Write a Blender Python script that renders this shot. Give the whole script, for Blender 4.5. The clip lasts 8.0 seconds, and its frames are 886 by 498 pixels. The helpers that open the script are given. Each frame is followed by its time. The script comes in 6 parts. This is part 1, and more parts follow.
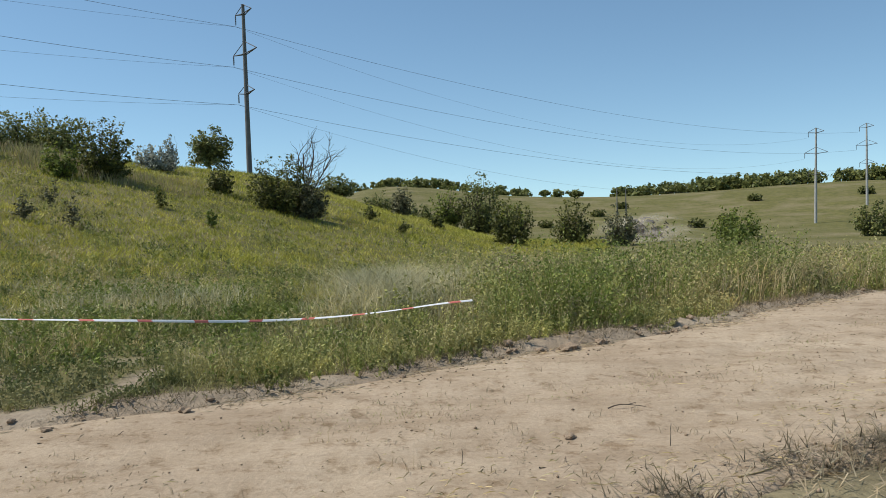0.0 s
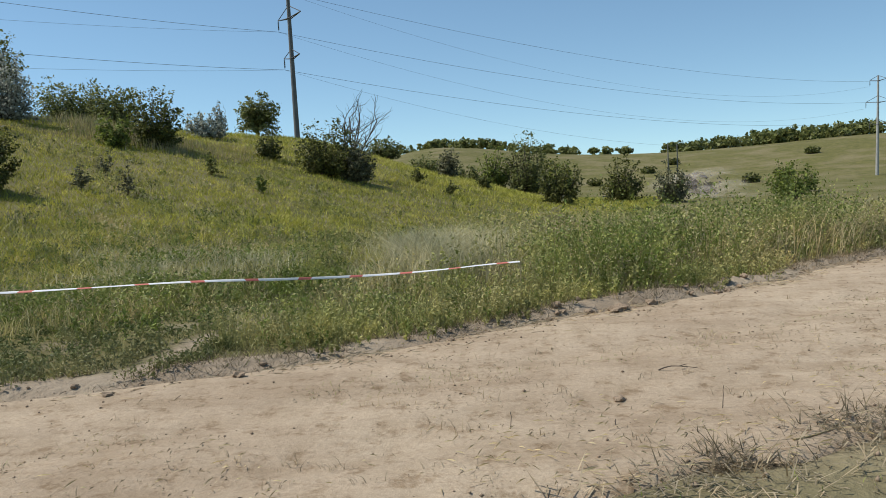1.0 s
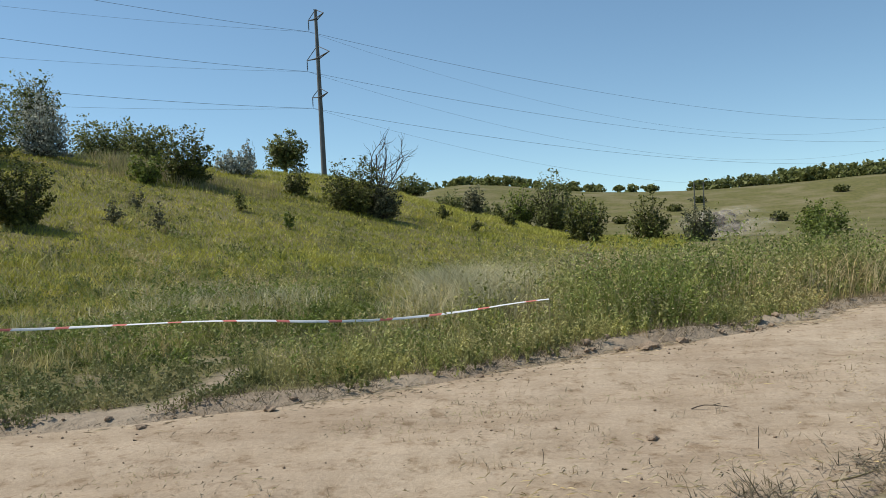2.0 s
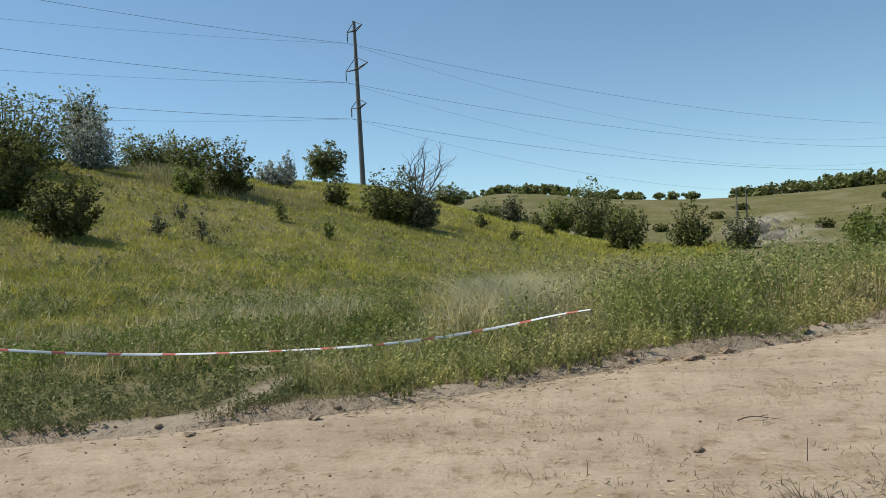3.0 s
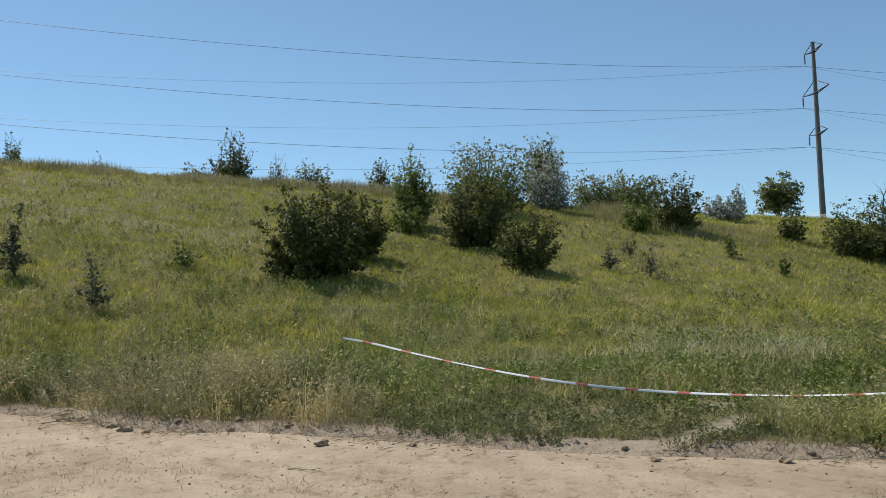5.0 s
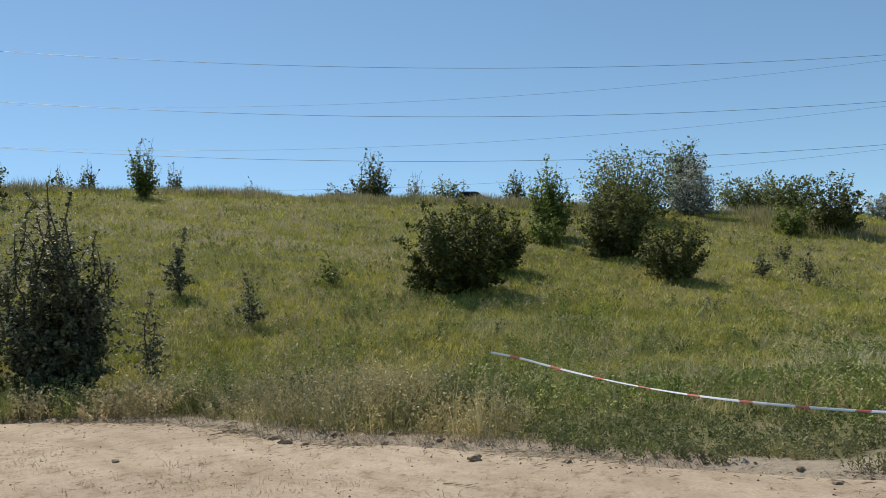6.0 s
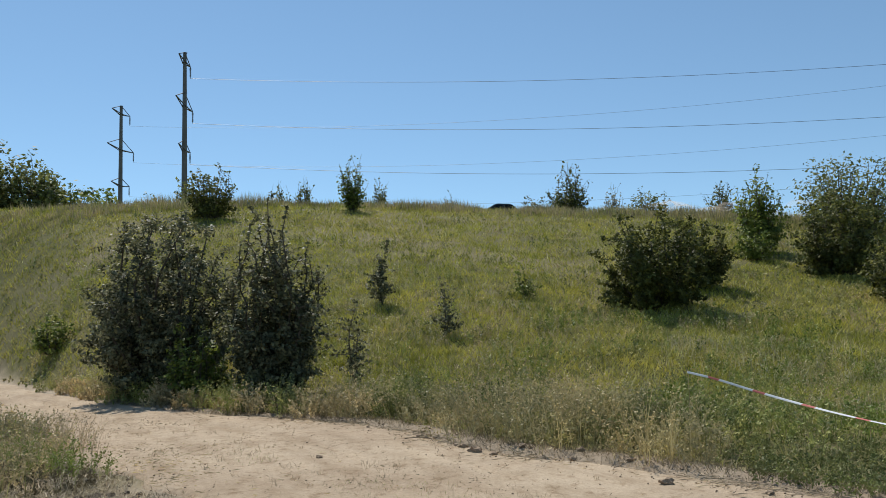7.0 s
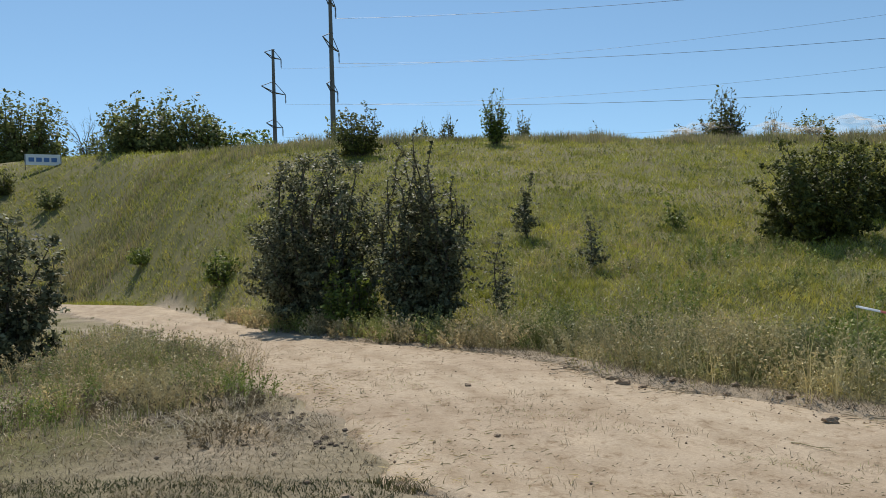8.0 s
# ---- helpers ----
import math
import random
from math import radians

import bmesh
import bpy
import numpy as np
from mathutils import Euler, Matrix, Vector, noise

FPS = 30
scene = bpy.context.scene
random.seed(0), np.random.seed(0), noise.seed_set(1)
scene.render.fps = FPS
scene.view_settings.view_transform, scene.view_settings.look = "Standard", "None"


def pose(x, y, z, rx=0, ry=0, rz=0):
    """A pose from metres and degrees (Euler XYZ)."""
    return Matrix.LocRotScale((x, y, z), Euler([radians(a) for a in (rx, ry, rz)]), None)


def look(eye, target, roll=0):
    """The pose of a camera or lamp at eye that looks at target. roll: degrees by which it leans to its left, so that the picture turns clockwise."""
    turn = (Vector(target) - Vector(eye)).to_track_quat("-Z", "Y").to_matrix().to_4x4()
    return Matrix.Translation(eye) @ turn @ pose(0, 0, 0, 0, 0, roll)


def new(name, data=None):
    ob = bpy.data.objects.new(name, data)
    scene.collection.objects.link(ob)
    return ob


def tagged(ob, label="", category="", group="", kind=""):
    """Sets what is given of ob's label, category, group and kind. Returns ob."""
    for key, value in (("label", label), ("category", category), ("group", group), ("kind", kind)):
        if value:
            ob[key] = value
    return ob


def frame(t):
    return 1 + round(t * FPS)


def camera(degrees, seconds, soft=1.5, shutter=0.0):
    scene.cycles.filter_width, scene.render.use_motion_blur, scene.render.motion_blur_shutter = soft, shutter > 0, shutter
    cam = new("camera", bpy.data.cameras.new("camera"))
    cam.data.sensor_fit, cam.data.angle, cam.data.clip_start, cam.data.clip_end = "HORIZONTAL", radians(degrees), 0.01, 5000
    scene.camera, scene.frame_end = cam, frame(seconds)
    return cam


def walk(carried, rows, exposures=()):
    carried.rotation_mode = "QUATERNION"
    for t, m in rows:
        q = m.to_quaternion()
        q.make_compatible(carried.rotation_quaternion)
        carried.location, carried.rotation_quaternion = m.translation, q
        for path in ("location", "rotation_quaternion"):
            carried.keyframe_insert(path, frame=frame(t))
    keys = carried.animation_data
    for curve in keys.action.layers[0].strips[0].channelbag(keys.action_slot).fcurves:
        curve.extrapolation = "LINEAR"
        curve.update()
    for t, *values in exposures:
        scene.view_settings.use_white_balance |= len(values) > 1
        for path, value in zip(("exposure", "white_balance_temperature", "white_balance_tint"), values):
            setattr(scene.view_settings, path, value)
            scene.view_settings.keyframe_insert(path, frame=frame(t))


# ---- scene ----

# ---- camera ----
cam = camera(58.9, 8.0, 0.5)
PATH = [
    (0.0, pose(0.355, 0.332, 1.568, 87.362, 1.881, -0.100)),
    (0.5, pose(0.372, 0.428, 1.549, 85.624, 1.153, -0.223)),
    (1.0, pose(0.374, 0.365, 1.586, 84.661, 3.169, 3.352)),
    (1.5, pose(0.332, 0.343, 1.586, 87.522, 3.109, 4.925)),
    (2.8, pose(0.317, 0.275, 1.593, 87.322, 3.143, 5.951)),
    (3.0, pose(0.298, 0.268, 1.603, 88.241, 3.255, 7.934)),
    (3.5, pose(0.251, 0.188, 1.604, 90.133, 3.614, 17.057)),
    (4.0, pose(0.247, 0.200, 1.553, 91.144, 3.098, 25.327)),
    (4.5, pose(0.213, 0.204, 1.554, 92.221, 2.756, 33.291)),
    (4.7, pose(0.202, 0.105, 1.557, 92.358, 2.500, 36.204)),
    (5.8, pose(0.105, -0.011, 1.579, 93.577, 3.439, 46.844)),
    (6.0, pose(0.058, 0.013, 1.574, 93.985, 3.534, 49.540)),
    (6.5, pose(0.075, 0.075, 1.575, 95.023, 1.991, 57.423)),
    (7.0, pose(0.122, 0.058, 1.567, 95.575, 1.652, 63.744)),
    (7.5, pose(0.122, 0.040, 1.555, 94.797, 2.507, 69.347)),
    (8.0, pose(0.094, 0.054, 1.547, 91.078, 1.747, 74.252)),
]
walk(cam, PATH)

# ---- light ----
SUN_AZ, SUN_EL = 89.0, 57.0   # bearing to the left of +y, height above the horizon
world = bpy.data.worlds.new("sky")
scene.world = world
world.use_nodes = True
_wn = world.node_tree
_sky = _wn.nodes.new("ShaderNodeTexSky")
_sky.sky_type = "NISHITA"
_sky.sun_disc = False
_sky.sun_elevation = radians(SUN_EL)
_sky.sun_rotation = radians(-SUN_AZ)
_sky.altitude = 150.0
_sky.air_density, _sky.dust_density, _sky.ozone_density = 0.85, 0.03, 1.0
_bg = _wn.nodes["Background"]
_dir, _lift, _unit = _wn.nodes.new("ShaderNodeTexCoord"), _wn.nodes.new("ShaderNodeVectorMath"), _wn.nodes.new("ShaderNodeVectorMath")
_lift.operation, _unit.operation = "ADD", "NORMALIZE"
_lift.inputs[1].default_value = (0, 0, 0.065)   # clear dry air: no bright band on the horizon
_wn.links.new(_dir.outputs["Generated"], _lift.inputs[0])
_wn.links.new(_lift.outputs[0], _unit.inputs[0])
_wn.links.new(_unit.outputs[0], _sky.inputs[0])
_tint = _wn.nodes.new("ShaderNodeMix")
_tint.data_type, _tint.blend_type = "RGBA", "MULTIPLY"
_tint.inputs[0].default_value = 1.0
_tint.inputs[7].default_value = (0.935, 1.068, 1.02, 1)
_wn.links.new(_sky.outputs[0], _tint.inputs[6])
_wn.links.new(_tint.outputs[2], _bg.inputs[0])
_bg.inputs[1].default_value = 0.132
_sl = bpy.data.lights.new("sun", "SUN")
_sl.energy, _sl.angle, _sl.color = 4.4, radians(0.5), (1.0, 0.955, 0.88)
sun = new("sun", _sl)
_sd = Vector((-math.sin(radians(SUN_AZ)) * math.cos(radians(SUN_EL)), math.cos(radians(SUN_AZ)) * math.cos(radians(SUN_EL)), math.sin(radians(SUN_EL))))
sun.matrix_world = look(_sd * 50, (0, 0, 0))

# ---- the lie of the land ----
# terrain begin
CREST_AZ = (-180, -120, -60, -10, -4, 0.5, 6, 13, 18, 30, 46, 57, 66, 72, 86, 92, 100, 130, 180)
CREST_R = (140, 120, 120, 120, 112, 110, 100, 88, 80, 68, 60, 58, 57, 56, 57, 64, 95, 120, 140)
CREST_EL = (-0.8, -0.8, -1.2, -1.2, -1.0, 0.7, 1.7, 3.1, 3.6, 5.1, 7.05, 7.95, 8.6, 8.85, 8.55, 8.25, 7.8, 3.0, -0.8)
FOOT_R = (60, 60, 60, 50, 42, 36, 30, 24, 21, 17, 15, 14.5, 14.5, 15, 20, 31, 56, 70, 60)
DIP_AZ = (-180, -60, -5, 6, 20, 40, 60, 180)
DIP_Z = (0.5, 1.2, 1.5, 1.1, 0.6, 0.35, 0.05, 0.3)
FAR_X = (-100, -38, -24, -16.3, -13, -9, -6, -2.5, 0, 3.3, 8, 20, 60)
FAR_Y = (-44, -2.6, 0.1, 2.5, 4.5, 5.05, 5.75, 6.6, 7.9, 10.3, 14, 23, 50)
NEAR_X = (-100, -41, -24, -16.3, -10.9, -7.5, -5.5, -4, -2, 0, 1.3, 3.2, 8, 20, 60)
NEAR_Y = (-54, -8.0, -2.3, -0.5, 0.55, 1.1, 1.3, 1.7, 2.8, 3.7, 4.4, 5.2, 9.0, 17, 43)


def smooth(a, b, x):
    u = np.clip((x - a) / (b - a), 0, 1)
    return u * u * (3 - 2 * u)


def soft_interp(x, xs, ys, w):
    """Linear interpolation, rounded over a width w."""
    return sum(np.interp(x + k * w, xs, ys) for k in (-1, -0.5, 0, 0.5, 1)) / 5


def wavy(x, y, s):
    return (np.sin(1.3 * x / s + 1.7 * np.sin(0.7 * y / s)) + np.sin(1.1 * y / s + 1.3 * np.sin(0.9 * x / s + 2)) + np.sin(0.8 * (x + y) / s + 0.5)) / 3


def road_far(x):
    return soft_interp(x, FAR_X, FAR_Y, 1.0) + 0.16 * wavy(x, 0 * x, 0.8) + 0.06 * wavy(x, 0 * x + 3, 0.25)


def road_near(x):
    return soft_interp(x, NEAR_X, NEAR_Y, 1.0) + 0.26 * wavy(x, 0 * x + 9, 0.9) + 0.14 * wavy(x, 0 * x + 5, 0.22)


def land(x, y):
    """Height of the natural ground."""
    x, y = np.asarray(x, float), np.asarray(y, float)
    r = np.hypot(x, y) + 1e-6
    az = np.degrees(np.arctan2(-x, y))
    rc = soft_interp(az, CREST_AZ, CREST_R, 2.5)
    zc = 1.6 + rc * np.tan(np.radians(soft_interp(az, CREST_AZ, CREST_EL, 2.5)))
    r0 = soft_interp(az, CREST_AZ, FOOT_R, 3.0)
    base = -soft_interp(az, DIP_AZ, DIP_Z, 5.0) * smooth(9.5, 45, r)
    u = np.clip((r - r0) / (rc - r0), 0, 1)
    s = 0.55 * u + 0.45 * u * u * (3 - 2 * u)
    z = base + (zc - base) * s * smooth(0, 0.12, u) - 0.07 * np.clip(r - rc, 0, 9) + 0.004 * np.clip(r - rc, 0, 400)
    far = (1 - smooth(3, 12, az)) * smooth(-170, -120, az)
    z = z + far * (11.0 * smooth(190, 340, r) * (1 + 0.12 * np.sin(az / 5 + 1)) - 3.0 * smooth(60, 130, r))
    z = z + 0.05 * wavy(x, y, 1.1) * smooth(4, 12, r) + 0.10 * wavy(x, y, 6.0) * smooth(15, 40, r)
    return z


def ground(x, y):
    """Height of the ground sheet: the land, pressed down under the road, with a crumbled lip on its far edge."""
    x, y = np.asarray(x, float), np.asarray(y, float)
    yf, yn = road_far(x), road_near(x)
    inside = smooth(-0.15, 0.25, y - yn) * smooth(-0.15, 0.25, yf - y)
    lip = np.exp(-((y - yf - 0.25) / 0.28) ** 2) * (0.06 + 0.06 * smooth(0.0, 2.5, x)) * (0.8 + 0.3 * wavy(x, y, 0.3) + 0.25 * wavy(x, y, 0.11))
    return land(x, y) * (1 - 0.85 * inside) - 0.07 * inside + lip


def road_z(x, y):
    yf, yn = road_far(x), road_near(x)
    u = (y - yn) / np.maximum(yf - yn, 0.1)
    rut = -0.035 * np.exp(-((u - 0.62) / 0.07) ** 2) - 0.03 * np.exp(-((u - 0.3) / 0.07) ** 2)
    return land(x, y) * 0.15 + 0.004 + rut + 0.008 * wavy(x, y, 0.5) + 0.003 * wavy(x, y, 0.13)


def footpath(x, y):
    """The narrow bare path that leaves the road over the bank: 1 on it, 0 off it."""
    cx = np.interp(y, (5.9, 6.4, 7.1, 8.5, 9.9, 11.4, 13), (-3.6, -3.2, -2.82, -2.72, -2.3, -1.5, -1.1))
    wide = np.interp(y, (6.0, 7.0, 9.0, 13), (0.42, 0.18, 0.12, 0.11)) * (1 + 0.35 * wavy(x, y, 0.28))
    return np.exp(-((x - cx) / wide) ** 2) * smooth(5.4, 6.2, y) * (1 - smooth(11.5, 13, y))


def trampled(x, y):
    """Ground worn by feet and wheels beside the path: 1 on it, 0 off it."""
    a = np.exp(-(((x + 4.7) * 0.9 + (y - 7.6) * 0.2) / 1.9) ** 2 - ((y - 7.6) / 1.25) ** 2)
    cx = np.interp(y, (6.0, 8.5, 11, 13, 18), (-4.4, -3.6, -2.6, -2.0, -2.2))
    b = np.exp(-((x - cx) / 0.8) ** 2) * smooth(5, 7, y) * (1 - smooth(13, 18, y))
    return np.clip(np.maximum(a + b, 1.2 * footpath(x, y)), 0, 1)


# terrain end

# ---- materials ----
def material(name, rough=0.9, metal=0.0):
    m = bpy.data.materials.new(name)
    m.use_nodes = True
    b = m.node_tree.nodes["Principled BSDF"]
    b.inputs["Roughness"].default_value = rough
    b.inputs["Metallic"].default_value = metal
    b.inputs["Specular IOR Level"].default_value = 0.25
    return m, m.node_tree, b


def node(nt, kind, **values):
    n = nt.nodes.new(kind)
    for key, v in values.items():
        n.inputs[key.replace("_", " ")].default_value = v
    return n


def noise_tex(nt, scale, detail=4.0, rough=0.55, coord="Object"):
    tc = nt.nodes.new("ShaderNodeTexCoord")
    n = node(nt, "ShaderNodeTexNoise", Scale=scale, Detail=detail, Roughness=rough)
    nt.links.new(tc.outputs[coord], n.inputs["Vector"])
    return n.outputs["Fac"]


def ramp(nt, fac, stops):
    r = nt.nodes.new("ShaderNodeValToRGB")
    els = r.color_ramp.elements
    while len(els) < len(stops):
        els.new(0.5)
    for e, (p, c) in zip(els, stops):
        e.position, e.color = p, (*c, 1)
    nt.links.new(fac, r.inputs[0])
    return r.outputs[0]


def mixc(nt, fac, a, b, mode="MIX"):
    m = nt.nodes.new("ShaderNodeMix")
    m.data_type, m.blend_type = "RGBA", mode
    for sock, v in ((m.inputs[0], fac), (m.inputs[6], a), (m.inputs[7], b)):
        if isinstance(v, (int, float)):
            sock.default_value = v
        elif isinstance(v, tuple):
            sock.default_value = (*v, 1)
        else:
            nt.links.new(v, sock)
    return m.outputs[2]


def bump(nt, b, height, strength, dist):
    n = node(nt, "ShaderNodeBump", Strength=strength, Distance=dist)
    nt.links.new(height, n.inputs["Height"])
    nt.links.new(n.outputs[0], b.inputs["Normal"])


def plain(name, colour, rough=0.7, metal=0.0, scale=6.0, vary=0.25):
    m, nt, b = material(name, rough, metal)
    dark = tuple(c * (1 - vary) for c in colour)
    light = tuple(min(1, c * (1 + vary)) for c in colour)
    nt.links.new(ramp(nt, noise_tex(nt, scale, 5), [(0.3, dark), (0.7, light)]), b.inputs["Base Color"])
    return m


def foliage(name, dark, light, patch_scale=0.25, patch=None, through_light=0.35, rough=0.55, spread=(0.1, 0.9)):
    """Leaf or blade: colour differs from piece to piece and in patches over the place; lets some light through."""
    m, nt, b = material(name, rough)
    geo = nt.nodes.new("ShaderNodeNewGeometry")
    col = ramp(nt, geo.outputs["Random Per Island"], [(spread[0], dark), (spread[1], light)])
    if patch:
        tc = nt.nodes.new("ShaderNodeTexCoord")
        n = node(nt, "ShaderNodeTexNoise", Scale=patch_scale, Detail=4.0, Roughness=0.6)
        nt.links.new(tc.outputs["Object"], n.inputs["Vector"])
        f = ramp(nt, n.outputs["Fac"], [(0.42, (0, 0, 0)), (0.62, (1, 1, 1))])
        col = mixc(nt, f, col, patch)
        n2 = node(nt, "ShaderNodeTexNoise", Scale=2.4, Detail=3.0, Roughness=0.6)
        nt.links.new(tc.outputs["Object"], n2.inputs["Vector"])
        col = mixc(nt, 0.9, col, ramp(nt, n2.outputs["Fac"], [(0.32, (0.46, 0.50, 0.46)), (0.5, (1.0, 1.0, 1.0)), (0.66, (1.45, 1.38, 1.25))]), "MULTIPLY")
        n3 = node(nt, "ShaderNodeTexNoise", Scale=0.62, Detail=3.0, Roughness=0.55)
        nt.links.new(tc.outputs["Object"], n3.inputs["Vector"])
        col = mixc(nt, 0.9, col, ramp(nt, n3.outputs["Fac"], [(0.34, (0.62, 0.66, 0.60)), (0.5, (1.0, 1.0, 1.0)), (0.66, (1.32, 1.25, 1.15))]), "MULTIPLY")
        col = mixc(nt, 0.18, col, ramp(nt, geo.outputs["Random Per Island"], [(0.0, dark), (1.0, light)]))
    else:
        col = mixc(nt, 0.9, col, ramp(nt, noise_tex(nt, 2.2, 3, 0.6), [(0.34, (0.58, 0.62, 0.6)), (0.5, (1.0, 1.0, 1.0)), (0.66, (1.45, 1.38, 1.2))]), "MULTIPLY")
    nt.links.new(col, b.inputs["Base Color"])
    tr = nt.nodes.new("ShaderNodeBsdfTranslucent")
    nt.links.new(col, tr.inputs["Color"])
    mx = nt.nodes.new("ShaderNodeMixShader")
    mx.inputs[0].default_value = through_light
    out = nt.nodes["Material Output"]
    nt.links.new(b.outputs[0], mx.inputs[1])
    nt.links.new(tr.outputs[0], mx.inputs[2])
    nt.links.new(mx.outputs[0], out.inputs["Surface"])
    return m


def ground_material():
    m, nt, b = material("meadow_soil", 0.95)
    big = noise_tex(nt, 0.09, 4)
    mid = noise_tex(nt, 0.7, 5)
    fine = noise_tex(nt, 9.0, 6, 0.7)
    green = ramp(nt, mid, [(0.3, (0.105, 0.103, 0.027)), (0.7, (0.20, 0.18, 0.055))])
    straw = ramp(nt, fine, [(0.3, (0.18, 0.15, 0.07)), (0.7, (0.32, 0.265, 0.14))])
    col = mixc(nt, ramp(nt, big, [(0.45, (0, 0, 0)), (0.7, (1, 1, 1))]), green, straw)
    col = mixc(nt, 0.5, col, ramp(nt, fine, [(0.25, (0.35, 0.35, 0.35)), (0.75, (1.0, 1.0, 1.0))]), "MULTIPLY")
    at = nt.nodes.new("ShaderNodeAttribute")
    at.attribute_name = "bare"
    soil = ramp(nt, mid, [(0.3, (0.31, 0.245, 0.175)), (0.7, (0.45, 0.37, 0.27))])
    soil = mixc(nt, 0.6, soil, ramp(nt, fine, [(0.25, (0.5, 0.46, 0.4)), (0.65, (1.05, 1.03, 1.0))]), "MULTIPLY")
    col = mixc(nt, at.outputs["Fac"], col, soil)
    nt.links.new(col, b.inputs["Base Color"])
    bump(nt, b, fine, 0.8, 0.08)
    return m


def road_material():
    m, nt, b = material("dry_dirt", 0.95)
    big = noise_tex(nt, 0.35, 5)
    mid = noise_tex(nt, 2.2, 6, 0.65)
    fine = noise_tex(nt, 26.0, 7, 0.75)
    grit = noise_tex(nt, 120.0, 3, 0.7)
    tc = nt.nodes.new("ShaderNodeTexCoord")
    mp = nt.nodes.new("ShaderNodeMapping")
    mp.inputs["Rotation"].default_value = (0, 0, radians(-24))
    mp.inputs["Scale"].default_value = (0.5, 2.0, 1)
    nt.links.new(tc.outputs["Object"], mp.inputs["Vector"])
    st = node(nt, "ShaderNodeTexNoise", Scale=1.0, Detail=5.0, Roughness=0.6)
    nt.links.new(mp.outputs[0], st.inputs["Vector"])
    base = ramp(nt, big, [(0.3, (0.41, 0.315, 0.220)), (0.7, (0.53, 0.425, 0.305))])
    base = mixc(nt, 0.75, base, ramp(nt, mid, [(0.3, (0.80, 0.77, 0.72)), (0.55, (1.0, 1.0, 1.0)), (0.8, (1.08, 1.07, 1.05))]), "MULTIPLY")
    base = mixc(nt, 0.5, base, ramp(nt, fine, [(0.3, (0.6, 0.56, 0.5)), (0.6, (1.08, 1.06, 1.02))]), "MULTIPLY")
    base = mixc(nt, 0.35, base, ramp(nt, grit, [(0.35, (0.6, 0.6, 0.6)), (0.65, (1.15, 1.15, 1.15))]), "MULTIPLY")
    base = mixc(nt, 0.45, base, ramp(nt, st.outputs["Fac"], [(0.37, (0.68, 0.63, 0.56)), (0.5, (0.97, 0.97, 0.97)), (0.66, (1.12, 1.11, 1.09))]), "MULTIPLY")
    vor = node(nt, "ShaderNodeTexVoronoi", Scale=16.0)
    nt.links.new(tc.outputs["Object"], vor.inputs["Vector"])
    chaff = ramp(nt, vor.outputs["Distance"], [(0.10, (0.45, 0.38, 0.3)), (0.24, (1, 1, 1))])
    chaffy = ramp(nt, noise_tex(nt, 1.4, 5, 0.7), [(0.48, (0, 0, 0)), (0.66, (1, 1, 1))])
    base = mixc(nt, chaffy, base, mixc(nt, 0.8, base, chaff, "MULTIPLY"))
    trodden = ramp(nt, noise_tex(nt, 4.5, 7, 0.75), [(0.36, (0.62, 0.56, 0.48)), (0.47, (1, 1, 1))])
    base = mixc(nt, 0.9, base, trodden, "MULTIPLY")
    nt.links.new(base, b.inputs["Base Color"])
    tot = nt.nodes.new("ShaderNodeMath")
    tot.operation = "MULTIPLY_ADD"
    nt.links.new(fine, tot.inputs[0])
    tot.inputs[1].default_value = 0.5
    nt.links.new(mid, tot.inputs[2])
    bump(nt, b, tot.outputs[0], 0.7, 0.045)
    return m


MAT = {}
MAT["ground"] = ground_material()
MAT["road"] = road_material()
MAT["bark"] = plain("bark", (0.10, 0.08, 0.06), 0.9, 0, 12, 0.4)
# one concrete in two tones: backlit shade and sunlight put into the colour
MAT["concrete"] = plain("shaded_concrete", (0.165, 0.16, 0.15), 0.9, 0, 1.5, 0.2)
MAT["pale_concrete"] = plain("pale_concrete", (0.40, 0.39, 0.36), 0.9, 0, 1.5, 0.15)
MAT["steel"] = plain("dull_steel", (0.10, 0.10, 0.10), 0.6, 0.6, 4, 0.3)
MAT["wire"] = plain("wire", (0.16, 0.16, 0.17), 0.5, 0.7, 1, 0.1)
MAT["glass"] = plain("insulator", (0.10, 0.09, 0.08), 0.3, 0, 3, 0.2)
MAT["clod"] = plain("clod", (0.27, 0.20, 0.135), 0.95, 0, 8, 0.4)
MAT["hawthorn"] = foliage("hawthorn_leaf", (0.055, 0.066, 0.018), (0.19, 0.195, 0.05), through_light=0.4)
MAT["elm"] = foliage("elm_leaf", (0.095, 0.11, 0.034), (0.25, 0.265, 0.085), through_light=0.4)
MAT["bright"] = foliage("bright_leaf", (0.09, 0.125, 0.022), (0.25, 0.29, 0.06), through_light=0.4)
MAT["silver"] = foliage("silver_leaf", (0.21, 0.225, 0.18), (0.46, 0.48, 0.40))
MAT["pear"] = foliage("pear_leaf", (0.055, 0.060, 0.028), (0.27, 0.265, 0.15), rough=0.55, through_light=0.35)
MAT["grass"] = foliage("hill_grass", (0.25, 0.262, 0.034), (0.50, 0.485, 0.085), 0.16, (0.46, 0.42, 0.095), 0.28)
MAT["valley"] = foliage("valley_grass", (0.21, 0.225, 0.065), (0.44, 0.42, 0.17), 0.22, (0.48, 0.40, 0.20), 0.28)
MAT["weed"] = foliage("weed", (0.22, 0.25, 0.060), (0.42, 0.42, 0.14), 0.35, (0.48, 0.40, 0.20), 0.28)
